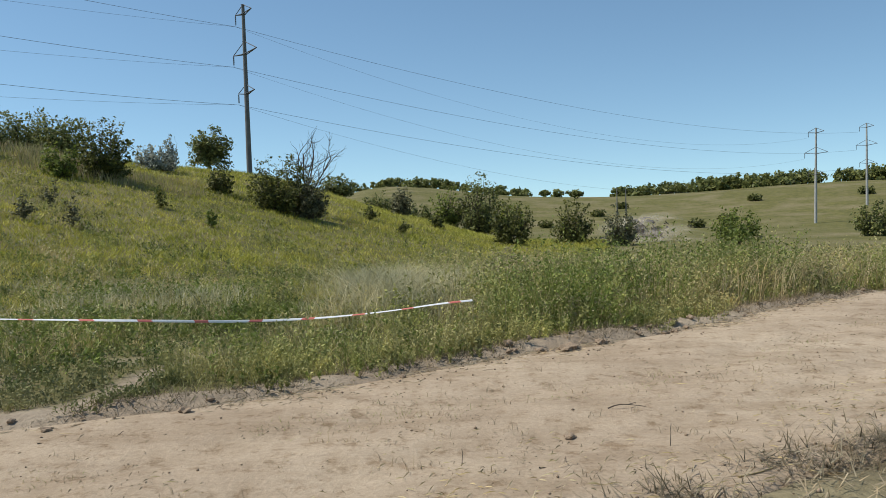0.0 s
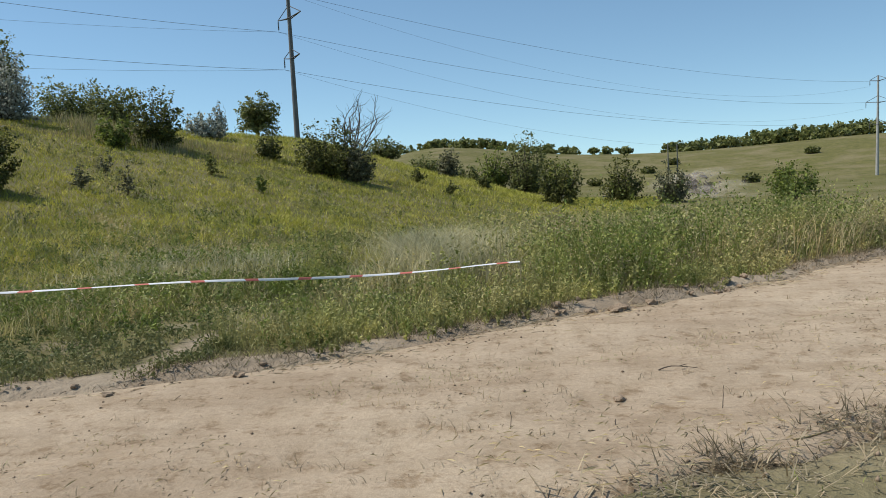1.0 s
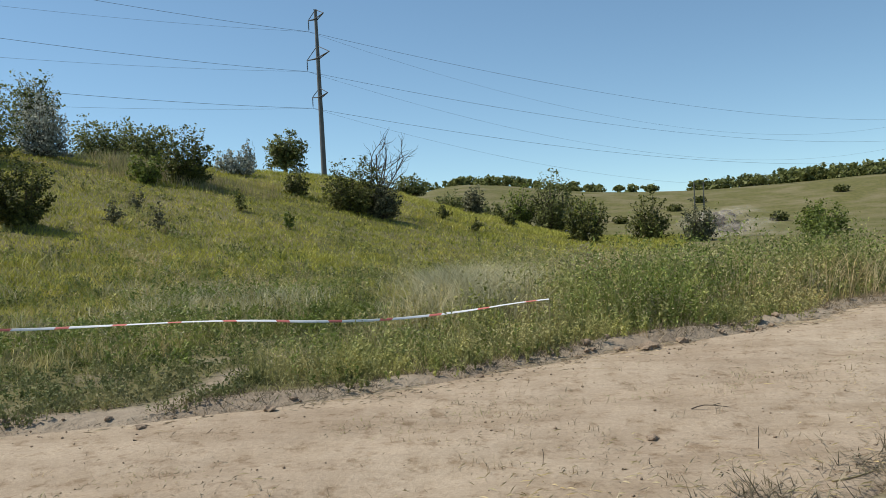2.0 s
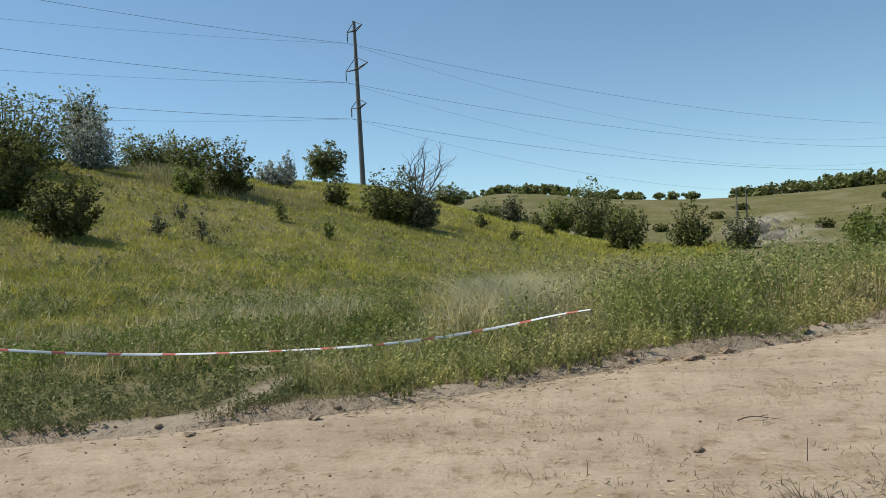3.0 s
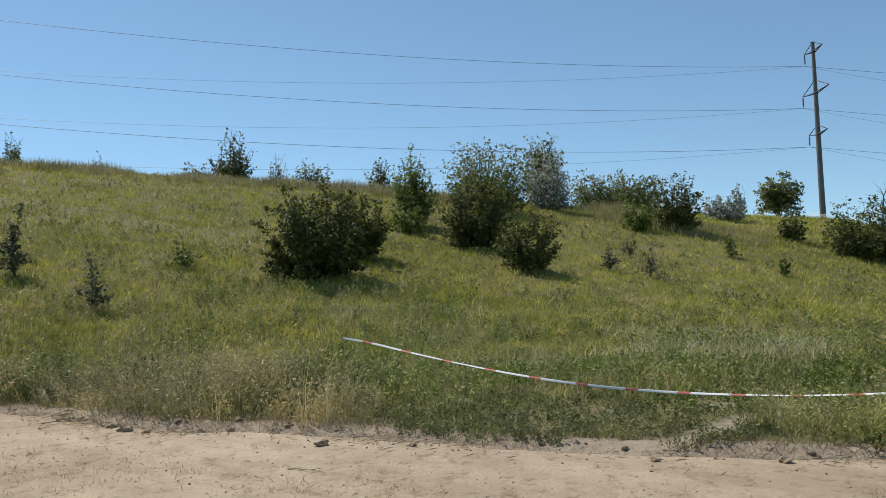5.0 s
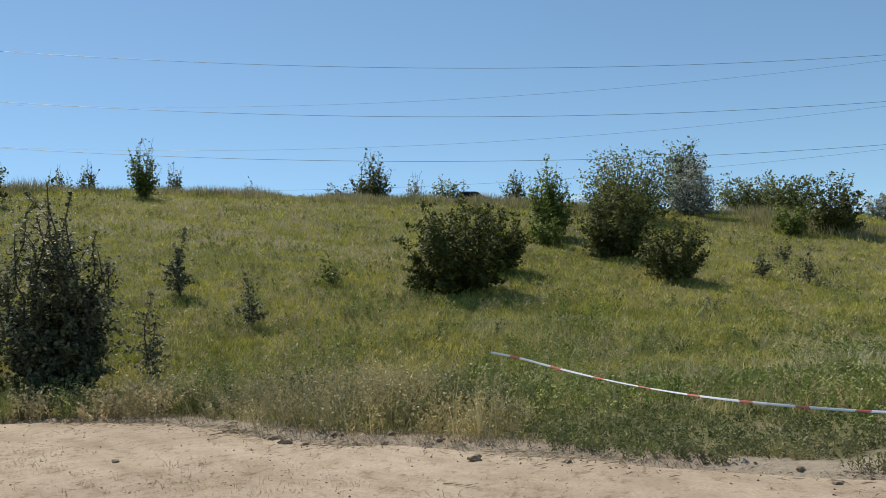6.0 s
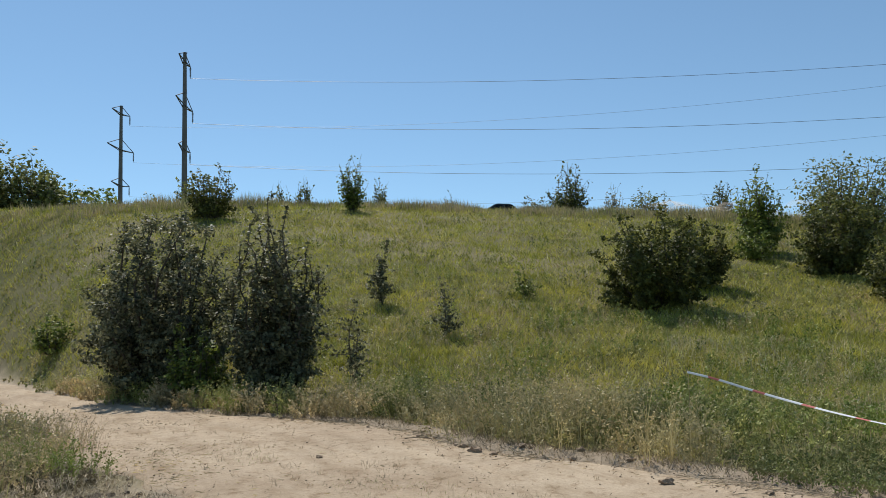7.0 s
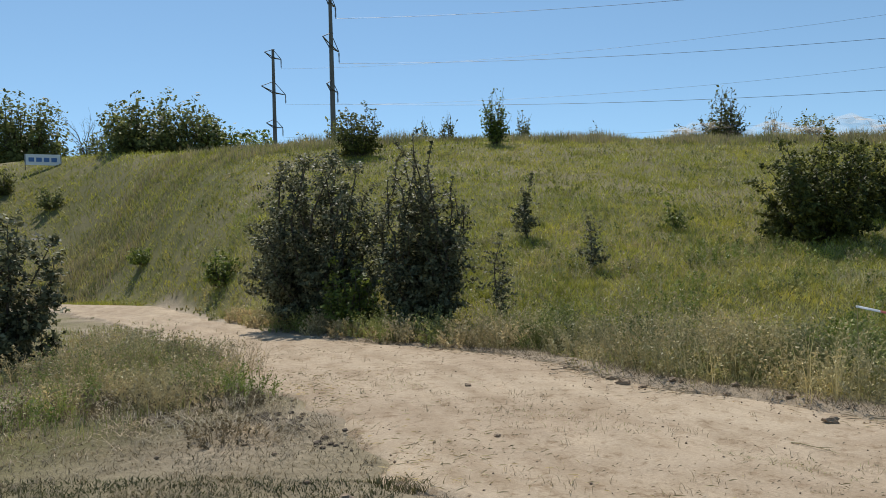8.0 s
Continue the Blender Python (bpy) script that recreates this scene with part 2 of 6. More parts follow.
MAT["weed_dark"] = foliage("low_herb", (0.085, 0.115, 0.030), (0.21, 0.245, 0.075), 0.5, (0.26, 0.24, 0.11), 0.25)
MAT["turf"] = foliage("trodden_turf", (0.045, 0.055, 0.018), (0.12, 0.125, 0.045), 1.2, (0.14, 0.115, 0.06), 0.35)
MAT["herb"] = foliage("leafy_herb", (0.13, 0.18, 0.032), (0.30, 0.36, 0.08), 0.6, (0.26, 0.27, 0.09), 0.25)
MAT["old_hay"] = foliage("old_hay", (0.10, 0.078, 0.045), (0.30, 0.24, 0.15), 1.0, (0.18, 0.14, 0.08), 0.3)
MAT["moist_clod"] = plain("turned_soil", (0.105, 0.08, 0.058), 0.95, 0, 9, 0.5)
MAT["straw"] = foliage("straw", (0.36, 0.28, 0.14), (0.66, 0.56, 0.34), 0.5, (0.46, 0.37, 0.19), 0.35)
MAT["dead"] = foliage("dead_stalk", (0.24, 0.19, 0.12), (0.52, 0.43, 0.29), 0.8, (0.36, 0.29, 0.19), 0.3)
MAT["wormwood"] = foliage("wormwood", (0.29, 0.265, 0.125), (0.50, 0.44, 0.235), 0.4, (0.46, 0.36, 0.19), 0.28)
MAT["plume"] = foliage("silvery_plume", (0.36, 0.34, 0.19), (0.62, 0.58, 0.37), 0.3, (0.46, 0.41, 0.23), 0.28)


# ---- mesh helpers ----
def mesh_of(name, verts, faces, mat, smooth_shade=False):
    """A mesh from arrays: verts (n,3), faces (m,3) or (m,4)."""
    me = bpy.data.meshes.new(name)
    verts, faces = np.asarray(verts, np.float32), np.asarray(faces, np.int32)
    k = faces.shape[1]
    me.vertices.add(len(verts))
    me.vertices.foreach_set("co", verts.ravel())
    me.loops.add(faces.size)
    me.loops.foreach_set("vertex_index", faces.ravel())
    me.polygons.add(len(faces))
    me.polygons.foreach_set("loop_start", np.arange(0, faces.size, k, dtype=np.int32))
    me.polygons.foreach_set("loop_total", np.full(len(faces), k, np.int32))
    if smooth_shade:
        me.polygons.foreach_set("use_smooth", np.ones(len(faces), bool))
    me.materials.append(mat)
    me.update(calc_edges=True)
    return me


def child(name, me, parent, label=""):
    ob = new(name, me)
    ob.parent = parent
    if label:
        tagged(ob, label)
    return ob


def part(name, bm, mat, parent, label=""):
    me = bpy.data.meshes.new(name)
    bm.to_mesh(me)
    bm.free()
    me.materials.append(mat)
    return child(name, me, parent, label)


def tubes(paths, sides=6):
    """Tapered tubes: each path a list of (x, y, z, radius)."""
    vs, fs, n = [], [], 0
    ang = np.linspace(0, 2 * np.pi, sides, endpoint=False)
    for p in paths:
        p = np.asarray(p, float)
        c = p[:, :3]
        d = np.gradient(c, axis=0)
        d /= np.linalg.norm(d, axis=1)[:, None] + 1e-9
        ref = np.where(np.abs(d[:, 2:3]) > 0.9, np.array([[1.0, 0, 0]]), np.array([[0, 0, 1.0]]))
        a = np.cross(d, ref)
        a /= np.linalg.norm(a, axis=1)[:, None]
        b = np.cross(d, a)
        ring = c[:, None] + p[:, 3][:, None, None] * (np.cos(ang)[None, :, None] * a[:, None] + np.sin(ang)[None, :, None] * b[:, None])
        vs.append(ring.reshape(-1, 3))
        k = len(p)
        i = np.arange(k - 1)[:, None] * sides + np.arange(sides)[None]
        j = np.arange(k - 1)[:, None] * sides + (np.arange(sides)[None] + 1) % sides
        fs.append((n + np.stack([i, j, j + sides, i + sides], -1)).reshape(-1, 4))
        n += k * sides
    return np.concatenate(vs), np.concatenate(fs)


# ---- ground and road ----
def build_ground():
    az = np.concatenate([np.arange(-180, -45, 3.0), np.arange(-45, 120, 0.75), np.arange(120, 180, 3.0)])
    r = np.concatenate([[0.01], np.geomspace(1.0, 30, 150), np.geomspace(30.6, 400, 90), np.geomspace(430, 3500, 16)])
    A, R = np.meshgrid(np.radians(az), r, indexing="ij")
    x, y = -np.sin(A) * R, np.cos(A) * R
    z = ground(x, y)
    n, k = len(az), len(r)
    i = np.arange(n)[:, None] * k + np.arange(k - 1)[None]
    j = ((np.arange(n) + 1) % n)[:, None] * k + np.arange(k - 1)[None]
    f = np.stack([i, i + 1, j + 1, j], -1).reshape(-1, 4)
    me = mesh_of("ground", np.stack([x, y, z], -1).reshape(-1, 3), f, MAT["ground"], True)
    e, n2 = y - road_far(x), road_near(x) - y
    worn = trampled(x, y) * (0.1 + 0.4 * smooth(0.1, 0.8, wavy(x, y, 0.23)))
    bare = np.maximum(np.maximum(1 - smooth(0.25, 0.8, e), worn), footpath(x, y)) * (e > -3)
    bare = np.maximum(bare, (1 - smooth(0.5, 6.0, n2)) * (n2 > -3) * np.clip(0.5 + 0.5 * wavy(x, y, 0.9), 0, 1)) * (R < 60)
    at = me.attributes.new("bare", "FLOAT", "POINT")
    at.data.foreach_set("value", np.clip(bare, 0, 1).astype(np.float32).ravel())
    tagged(new("ground", me), "rolling dry meadow ground with a grassy hillside", "ground", kind="structure")


def build_road():
    x = np.concatenate([np.linspace(-60, -22, 90), np.linspace(-21.7, 10, 400), np.linspace(10.4, 60, 70)])
    u = np.linspace(0, 1, 60)
    X = np.repeat(x[:, None], len(u), 1)
    yn, yf = road_near(x)[:, None], road_far(x)[:, None]
    Y = yn + (yf - yn) * u[None]
    edge = np.minimum(u, 1 - u)[None]
    Z = road_z(X, Y) - 0.10 * (1 - smooth(0, 0.03, edge))
    n, k = X.shape
    i = np.arange(n - 1)[:, None] * k + np.arange(k - 1)[None]
    f = np.stack([i, i + k, i + k + 1, i + 1], -1).reshape(-1, 4)
    me = mesh_of("road", np.stack([X, Y, Z], -1).reshape(-1, 3), f, MAT["road"], True)
    tagged(new("road", me), "dusty tan dirt road with faint ruts", "road", kind="structure")


build_ground()
build_road()


# ---- power line ----
POLE_H = 22.5
ARMS = ((21.9, 2.2), (17.0, 3.2), (12.1, 2.2))   # height on the pole, reach to either side


def arm_mesh(reach):
    """One side of a crossarm: two lower beams, an upper tie, joined at the tip; points along +x."""
    rise = 0.85 if reach < 2.5 else 1.25
    paths = [[(0.1, -0.2, -0.3, 0.07), (reach, 0, 0.0, 0.06)], [(0.1, 0.2, -0.3, 0.07), (reach, 0, 0.0, 0.06)],
             [(0.1, 0, rise, 0.05), (reach, 0, 0.0, 0.05)], [(reach * 0.5, -0.12, -0.16, 0.04), (reach * 0.5, 0.12, -0.16, 0.04)],
             [(0.0, -0.3, -0.3, 0.06), (0.0, 0.3, -0.3, 0.06)], [(0.0, -0.26, rise, 0.05), (0.0, 0.26, rise, 0.05)]]
    return mesh_of("crossarm", *tubes(paths, 6), MAT["steel"])


def insulator_mesh():
    prof = [(0, 0, 0, 0.03)]
    for k in range(8):
        z = -0.15 - 0.13 * k
        prof += [(0, 0, z + 0.05, 0.035), (0, 0, z, 0.12), (0, 0, z - 0.04, 0.04)]
    prof.append((0, 0, -1.3, 0.03))
    return mesh_of("insulator", *tubes([prof], 8), MAT["glass"])


ARM_MESHES = {reach: arm_mesh(reach) for reach in (2.2, 3.2)}
INSULATOR = insulator_mesh()


def power_pole(x, y, turn, label, lean=0.0, hang=(1, -1), mat="concrete"):
    z = float(land(x, y)) - 0.3
    root = tagged(new("power_pole"), label, "power pole", "power line poles")
    root.matrix_basis = pose(x, y, z, 0, lean, turn)
    shaft = mesh_of("shaft", *tubes([[(0, 0, 0, 0.36), (0, 0, 11, 0.28), (0, 0, POLE_H + 0.3, 0.19)]], 14), MAT[mat], True)
    child("shaft", shaft, root)
    for h, reach in ARMS:
        for side in (1, -1):
            a = child("crossarm", ARM_MESHES[reach], root, "dark steel braced crossarm")
            a.matrix_basis = pose(0, 0, h, 0, 0, 0 if side == 1 else 180)
            if side in hang:
                i = child("insulator", INSULATOR, a)
                i.matrix_basis = pose(reach - 0.05, 0, -0.02)
    return root


def tip(x, y, turn, level, side, drop=1.35):
    h, reach = ARMS[level]
    c, s = math.cos(radians(turn)), math.sin(radians(turn))
    return Vector((x + side * reach * c, y + side * reach * s, float(land(x, y)) - 0.3 + h - drop))


POLES = {"a": (-23.5, 98.9, -50), "d": (-87.0, 12.4, 156), "e": (-111.7, 7.7, 145), "b": (89.0, 186.5, -65), "c": (117.0, 215.5, -65)}
power_pole(*POLES["a"], "tall grey concrete power pole with three steel crossarms behind bushes", 0.4, (-1,))
power_pole(*POLES["d"], "tall concrete power pole dark against the sky on the crest", 0.2, (1,))
power_pole(*POLES["e"], "distant concrete power pole with three crossarms behind the crest", 0.0, (1,))
power_pole(*POLES["b"], "pale concrete power pole standing in the valley", 1.0, (-1,), "pale_concrete")
power_pole(*POLES["c"], "pale concrete power pole on the far slope", 0.0, (-1,), "pale_concrete")


def wire(p, q, sag, label, radius=0.02):
    pts = []
    for k in range(41):
        u = k / 40
        v = p.lerp(q, u)
        pts.append((v.x, v.y, v.z - 4 * sag * u * (1 - u), radius))
    me = mesh_of("power_cable", *tubes([pts], 5), MAT["wire"], True)
    tagged(new("power_cable", me), label, "cable", "power line cables")


for lv in range(3):
    ta = tip(*POLES["a"], lv, -1)
    wire(tip(*POLES["d"], lv, 1), ta, 2.2, "thin overhead power cable sagging between poles")
    wire(ta, tip(*POLES["c"], lv, -1), 4.5, "thin overhead power cable over the valley")
    wire(tip(*POLES["e"], lv, 1), ta, 3.2, "faint overhead power cable beyond the crest", 0.012)
    wire(ta, tip(*POLES["b"], lv, -1), 6.5, "faint overhead power cable over the valley", 0.012)


# ---- trees and bushes ----
def leaves(rng, centres, radii, count, size, up=0.3, stretch=1.5):
    """Small rhombic leaves scattered in clumps round the centres."""
    idx = rng.integers(0, len(centres), count)
    d = rng.normal(size=(count, 3))
    d /= np.linalg.norm(d, axis=1)[:, None]
    rad = radii[idx] * rng.random(count) ** 0.45
    c = centres[idx] + d * rad[:, None] * np.array([1, 1, 0.8])
    nrm = d + rng.normal(size=(count, 3)) * 0.8 + np.array([0, 0, up])
    nrm /= np.linalg.norm(nrm, axis=1)[:, None]
    a = np.cross(nrm, rng.normal(size=(count, 3)))
    a /= np.linalg.norm(a, axis=1)[:, None]
    b = np.cross(nrm, a)
    s = size * (0.6 + 0.8 * rng.random(count))[:, None]
    v = np.stack([c - a * s * stretch * 0.5, c + b * s * 0.5, c + a * s * stretch * 0.5 + nrm * s * 0.15, c - b * s * 0.5], 1)
    f = np.arange(count * 4).reshape(-1, 4)
    return v.reshape(-1, 3), f


def limb(rng, start, end, r0, r1, bend=0.1, n=6):
    start, end = np.asarray(start, float), np.asarray(end, float)
    ln = np.linalg.norm(end - start)
    off = rng.normal(size=3) * bend * ln
    out = []
    for k in range(n):
        u = k / (n - 1)
        p = start + (end - start) * u + off * math.sin(math.pi * u) + rng.normal(size=3) * 0.015 * ln * u
        out.append((*p, r0 + (r1 - r0) * u))
    return out


def sprays(rng, segs, sigma, count, size, up=0.55, stretch=1.6):
    """Small rhombic leaves along the twigs (pairs of ends), closest at their tips."""
    segs, sigma = np.asarray(segs, float), np.asarray(sigma, float)
    ln = np.linalg.norm(segs[:, 1] - segs[:, 0], axis=1)
    p = ln * sigma ** 0.5
    i = rng.choice(len(segs), count, p=p / p.sum())
    u = 0.08 + 0.98 * rng.random(count) ** 0.85
    off = rng.normal(size=(count, 3)) * (sigma[i] * (1.25 - 0.75 * u))[:, None] * np.array([1, 1, 0.7])
    c = segs[i, 0] + (segs[i, 1] - segs[i, 0]) * u[:, None] + off
    out = c - np.array([0, 0, c[:, 2].mean() * 0.7])
    out /= np.linalg.norm(out, axis=1)[:, None] + 1e-6
    nrm = rng.normal(size=(count, 3)) * 0.6 + out * 0.5 + np.array([0, 0, up])
    nrm /= np.linalg.norm(nrm, axis=1)[:, None]
    a = np.cross(nrm, rng.normal(size=(count, 3)))
    a /= np.linalg.norm(a, axis=1)[:, None]
    b = np.cross(nrm, a)
    q = size * (0.55 + 0.9 * rng.random(count))[:, None]
    v = np.stack([c - a * q * stretch * 0.5, c + b * q * 0.5, c + a * q * stretch * 0.5 + nrm * q * 0.15, c - b * q * 0.5], 1)
    return v.reshape(-1, 3), np.arange(count * 4).reshape(-1, 4)


def fork(rng, out, start, way, length, radius, depth):
    """A bare branch that bends upward and forks."""
    start, way = np.asarray(start, float), np.asarray(way, float)
    pts, p, d = [], start.copy(), way / np.linalg.norm(way)
    for k in range(5):
        pts.append((*p, radius * (1 - 0.13 * k)))
        d = d + rng.normal(size=3) * 0.14 + np.array([0, 0, 0.07])
        d /= np.linalg.norm(d)
        p = p + d * length / 4
    out.append(pts)
    if depth:
        for k in (1, 1, 2, 2, 3, 3, 4):
            side = d + rng.normal(size=3) * np.array([0.75, 0.75, 0.4])
            fork(rng, out, pts[k][:3], side, length * (0.30 + 0.22 * rng.random()), max(radius * 0.42, 0.010), depth - 1)


def woody(name, label, category, x, y, h, w, style, mat, n_leaf, leaf, seed, group="", sink=0.0):
    """A bush or tree: stems and limbs with twigs, and leaves in sprays along the twigs. style: bush, tree, shoots, sapling, dead."""
    rng = np.random.default_rng(seed)
    w, h = (w * 0.90, h * 0.93) if style in ("bush", "tree") else (w * 0.92, h * 0.96)
    root = tagged(new(name), label, category, group)
    root.matrix_basis = pose(x, y, float(ground(x, y)) - sink, 0, 0, float(rng.random() * 360))
    paths, segs, sig = [], [], []
    size = (w + h) / 2

    far = math.hypot(x, y) > 40

    def twig(q, way, length, spread, radius, wood=0.3):
        e = np.array(q[:3]) + way / (np.linalg.norm(way) + 1e-6) * length
        e[2] = max(e[2], 0.04 * h)
        segs.append((np.array(q[:3]), e))
        sig.append(spread)
        if rng.random() < wood * (0.15 if far else 0.8):
            paths.append(limb(rng, q[:3], e, radius, 0.003, 0.05, 3))

    if style in ("bush", "tree"):
        tall = style == "tree"
        hub = 0.34 * h if tall else 0.0
        if tall:
            paths.append(limb(rng, (0, 0, -0.1), (0.03 * w * rng.normal(), 0.03 * w * rng.normal(), hub + 0.1 * h), 0.03 * h, 0.018 * h, 0.04, 6))
        lobes = rng.uniform(0, 6.283, 3)
        n_l = 28 + int(5 * w)
        for s in range(n_l):
            a = 2.4 * s + rng.normal() * 0.25
            low = -0.32 if tall else -0.03
            up = math.asin(low + (0.995 - low) * (s + 0.5) / n_l)
            k = 0.90 + 0.08 * math.sin(2 * a + lobes[0]) * math.cos(up) + 0.05 * math.sin(5 * a + lobes[1] + 4 * up) + 0.07 * rng.normal()
            k = min(max(k, 0.7), 1.08)
            wide = w / 2 * math.cos(up) ** 0.8 * k * (0.84 + 0.16 * float(smooth(0.0, 0.5, up)))
            end = np.array([math.cos(a) * wide, math.sin(a) * wide, hub + (h - hub) * (0.08 + 0.92 * math.copysign(abs(math.sin(up)) ** 0.85, up)) * k])
            start = np.array([0.05 * w * math.cos(a) * (not tall), 0.05 * w * math.sin(a) * (not tall), hub + (0.02 if not tall else 0.10 * h * rng.random())])
            st = limb(rng, start, end, 0.010 * h + 0.008, 0.003 * h, 0.07, 7)
            paths.append(st[::3] if far else st[::2])
            way = (end - start) / (np.linalg.norm(end - start) + 1e-6)
            for j in range(2, 7):
                u = j / 6
                for _ in range(4):
                    d = way * 0.55 + rng.normal(size=3) * np.array([0.6, 0.6, 0.42]) + np.array([0, 0, 0.12])
                    twig(st[j], d, (0.135 - 0.04 * u) * size * (0.55 + 0.8 * rng.random()), ((0.07 if w > 5.5 else 0.044) if far else 0.030) * size * (1.15 - 0.4 * u), st[j][3] * 0.6, 0.2)
    elif style == "shoots":
        for s in range(30):
            a = rng.random() * 6.28
            k = math.sqrt(rng.random())
            end = np.array([math.cos(a) * w / 2 * k, math.sin(a) * w / 2 * k, h * (1.0 - 0.5 * k + 0.14 * rng.normal())])
            end[2] = min(max(end[2], 0.3 * h), 0.96 * h)
            if s == 0:
                end = np.array([0.03 * w, 0, h])
            st = limb(rng, (0.03 * w * math.cos(a), 0.03 * w * math.sin(a), -0.1), end, 0.009 * h, 0.002 * h, 0.07, 12)
            paths.append(st)
            for j in range(2, 12):
                u = j / 11
                segs.append((np.array(st[j - 1][:3]), np.array(st[j][:3])))
                sig.append(w * (0.045 * (1 - u) + 0.014))
                for _ in range(3 if u < 0.8 else 1):
                    b = rng.random() * 6.28
                    twig(st[j], np.array([math.cos(b), math.sin(b), 0.55 + 0.3 * rng.normal()]), w * (0.26 * (1.05 - u) + 0.03) * (0.5 + rng.random()), w * 0.042, st[j][3] * 0.5, 0.4)
    elif style == "sapling":
        for s in range(3):
            end = np.array([*(rng.normal(size=2) * 0.14 * w), h * (1 - 0.25 * s)])
            st = limb(rng, (0.02 * s, 0, -0.1), end, 0.012 * h + 0.004, 0.004, 0.05, 9)
            paths.append(st)
            for j in range(2, 9):
                segs.append((np.array(st[j - 1][:3]), np.array(st[j][:3])))
                sig.append(0.05 * w)
                for _ in range(3):
                    b = rng.random() * 6.28
                    twig(st[j], np.array([math.cos(b), math.sin(b), 0.35 + 0.3 * rng.normal()]), 0.5 * w * (1.1 - j / 9) * (0.4 + rng.random()), 0.045 * w, 0.008, 0.7)
    elif style == "dead":
        for s in range(5):
            a = s * 1.26 + rng.random()
            fork(rng, paths, (0.05 * math.cos(a), 0.05 * math.sin(a), -0.1), (0.26 * math.cos(a), 0.26 * math.sin(a), 1.0), h * (0.66 + 0.16 * rng.random()), 0.085, 2)
    child("trunk", mesh_of("trunk", *tubes(paths, 4 if h > 4.4 and style != "dead" else 3), MAT["bark"], True), root)
    if segs and n_leaf:
        v, f = sprays(rng, segs, sig, int(n_leaf * 1.15), leaf * (1.05 if far else 0.98))
        v[:, 2] = np.maximum(v[:, 2], 0.02)
        child("crown", mesh_of("crown", v, f, MAT[mat]), root)
    return root


H, E_, B_, S_, P_ = "hawthorn", "elm", "bright", "silver", "pear"
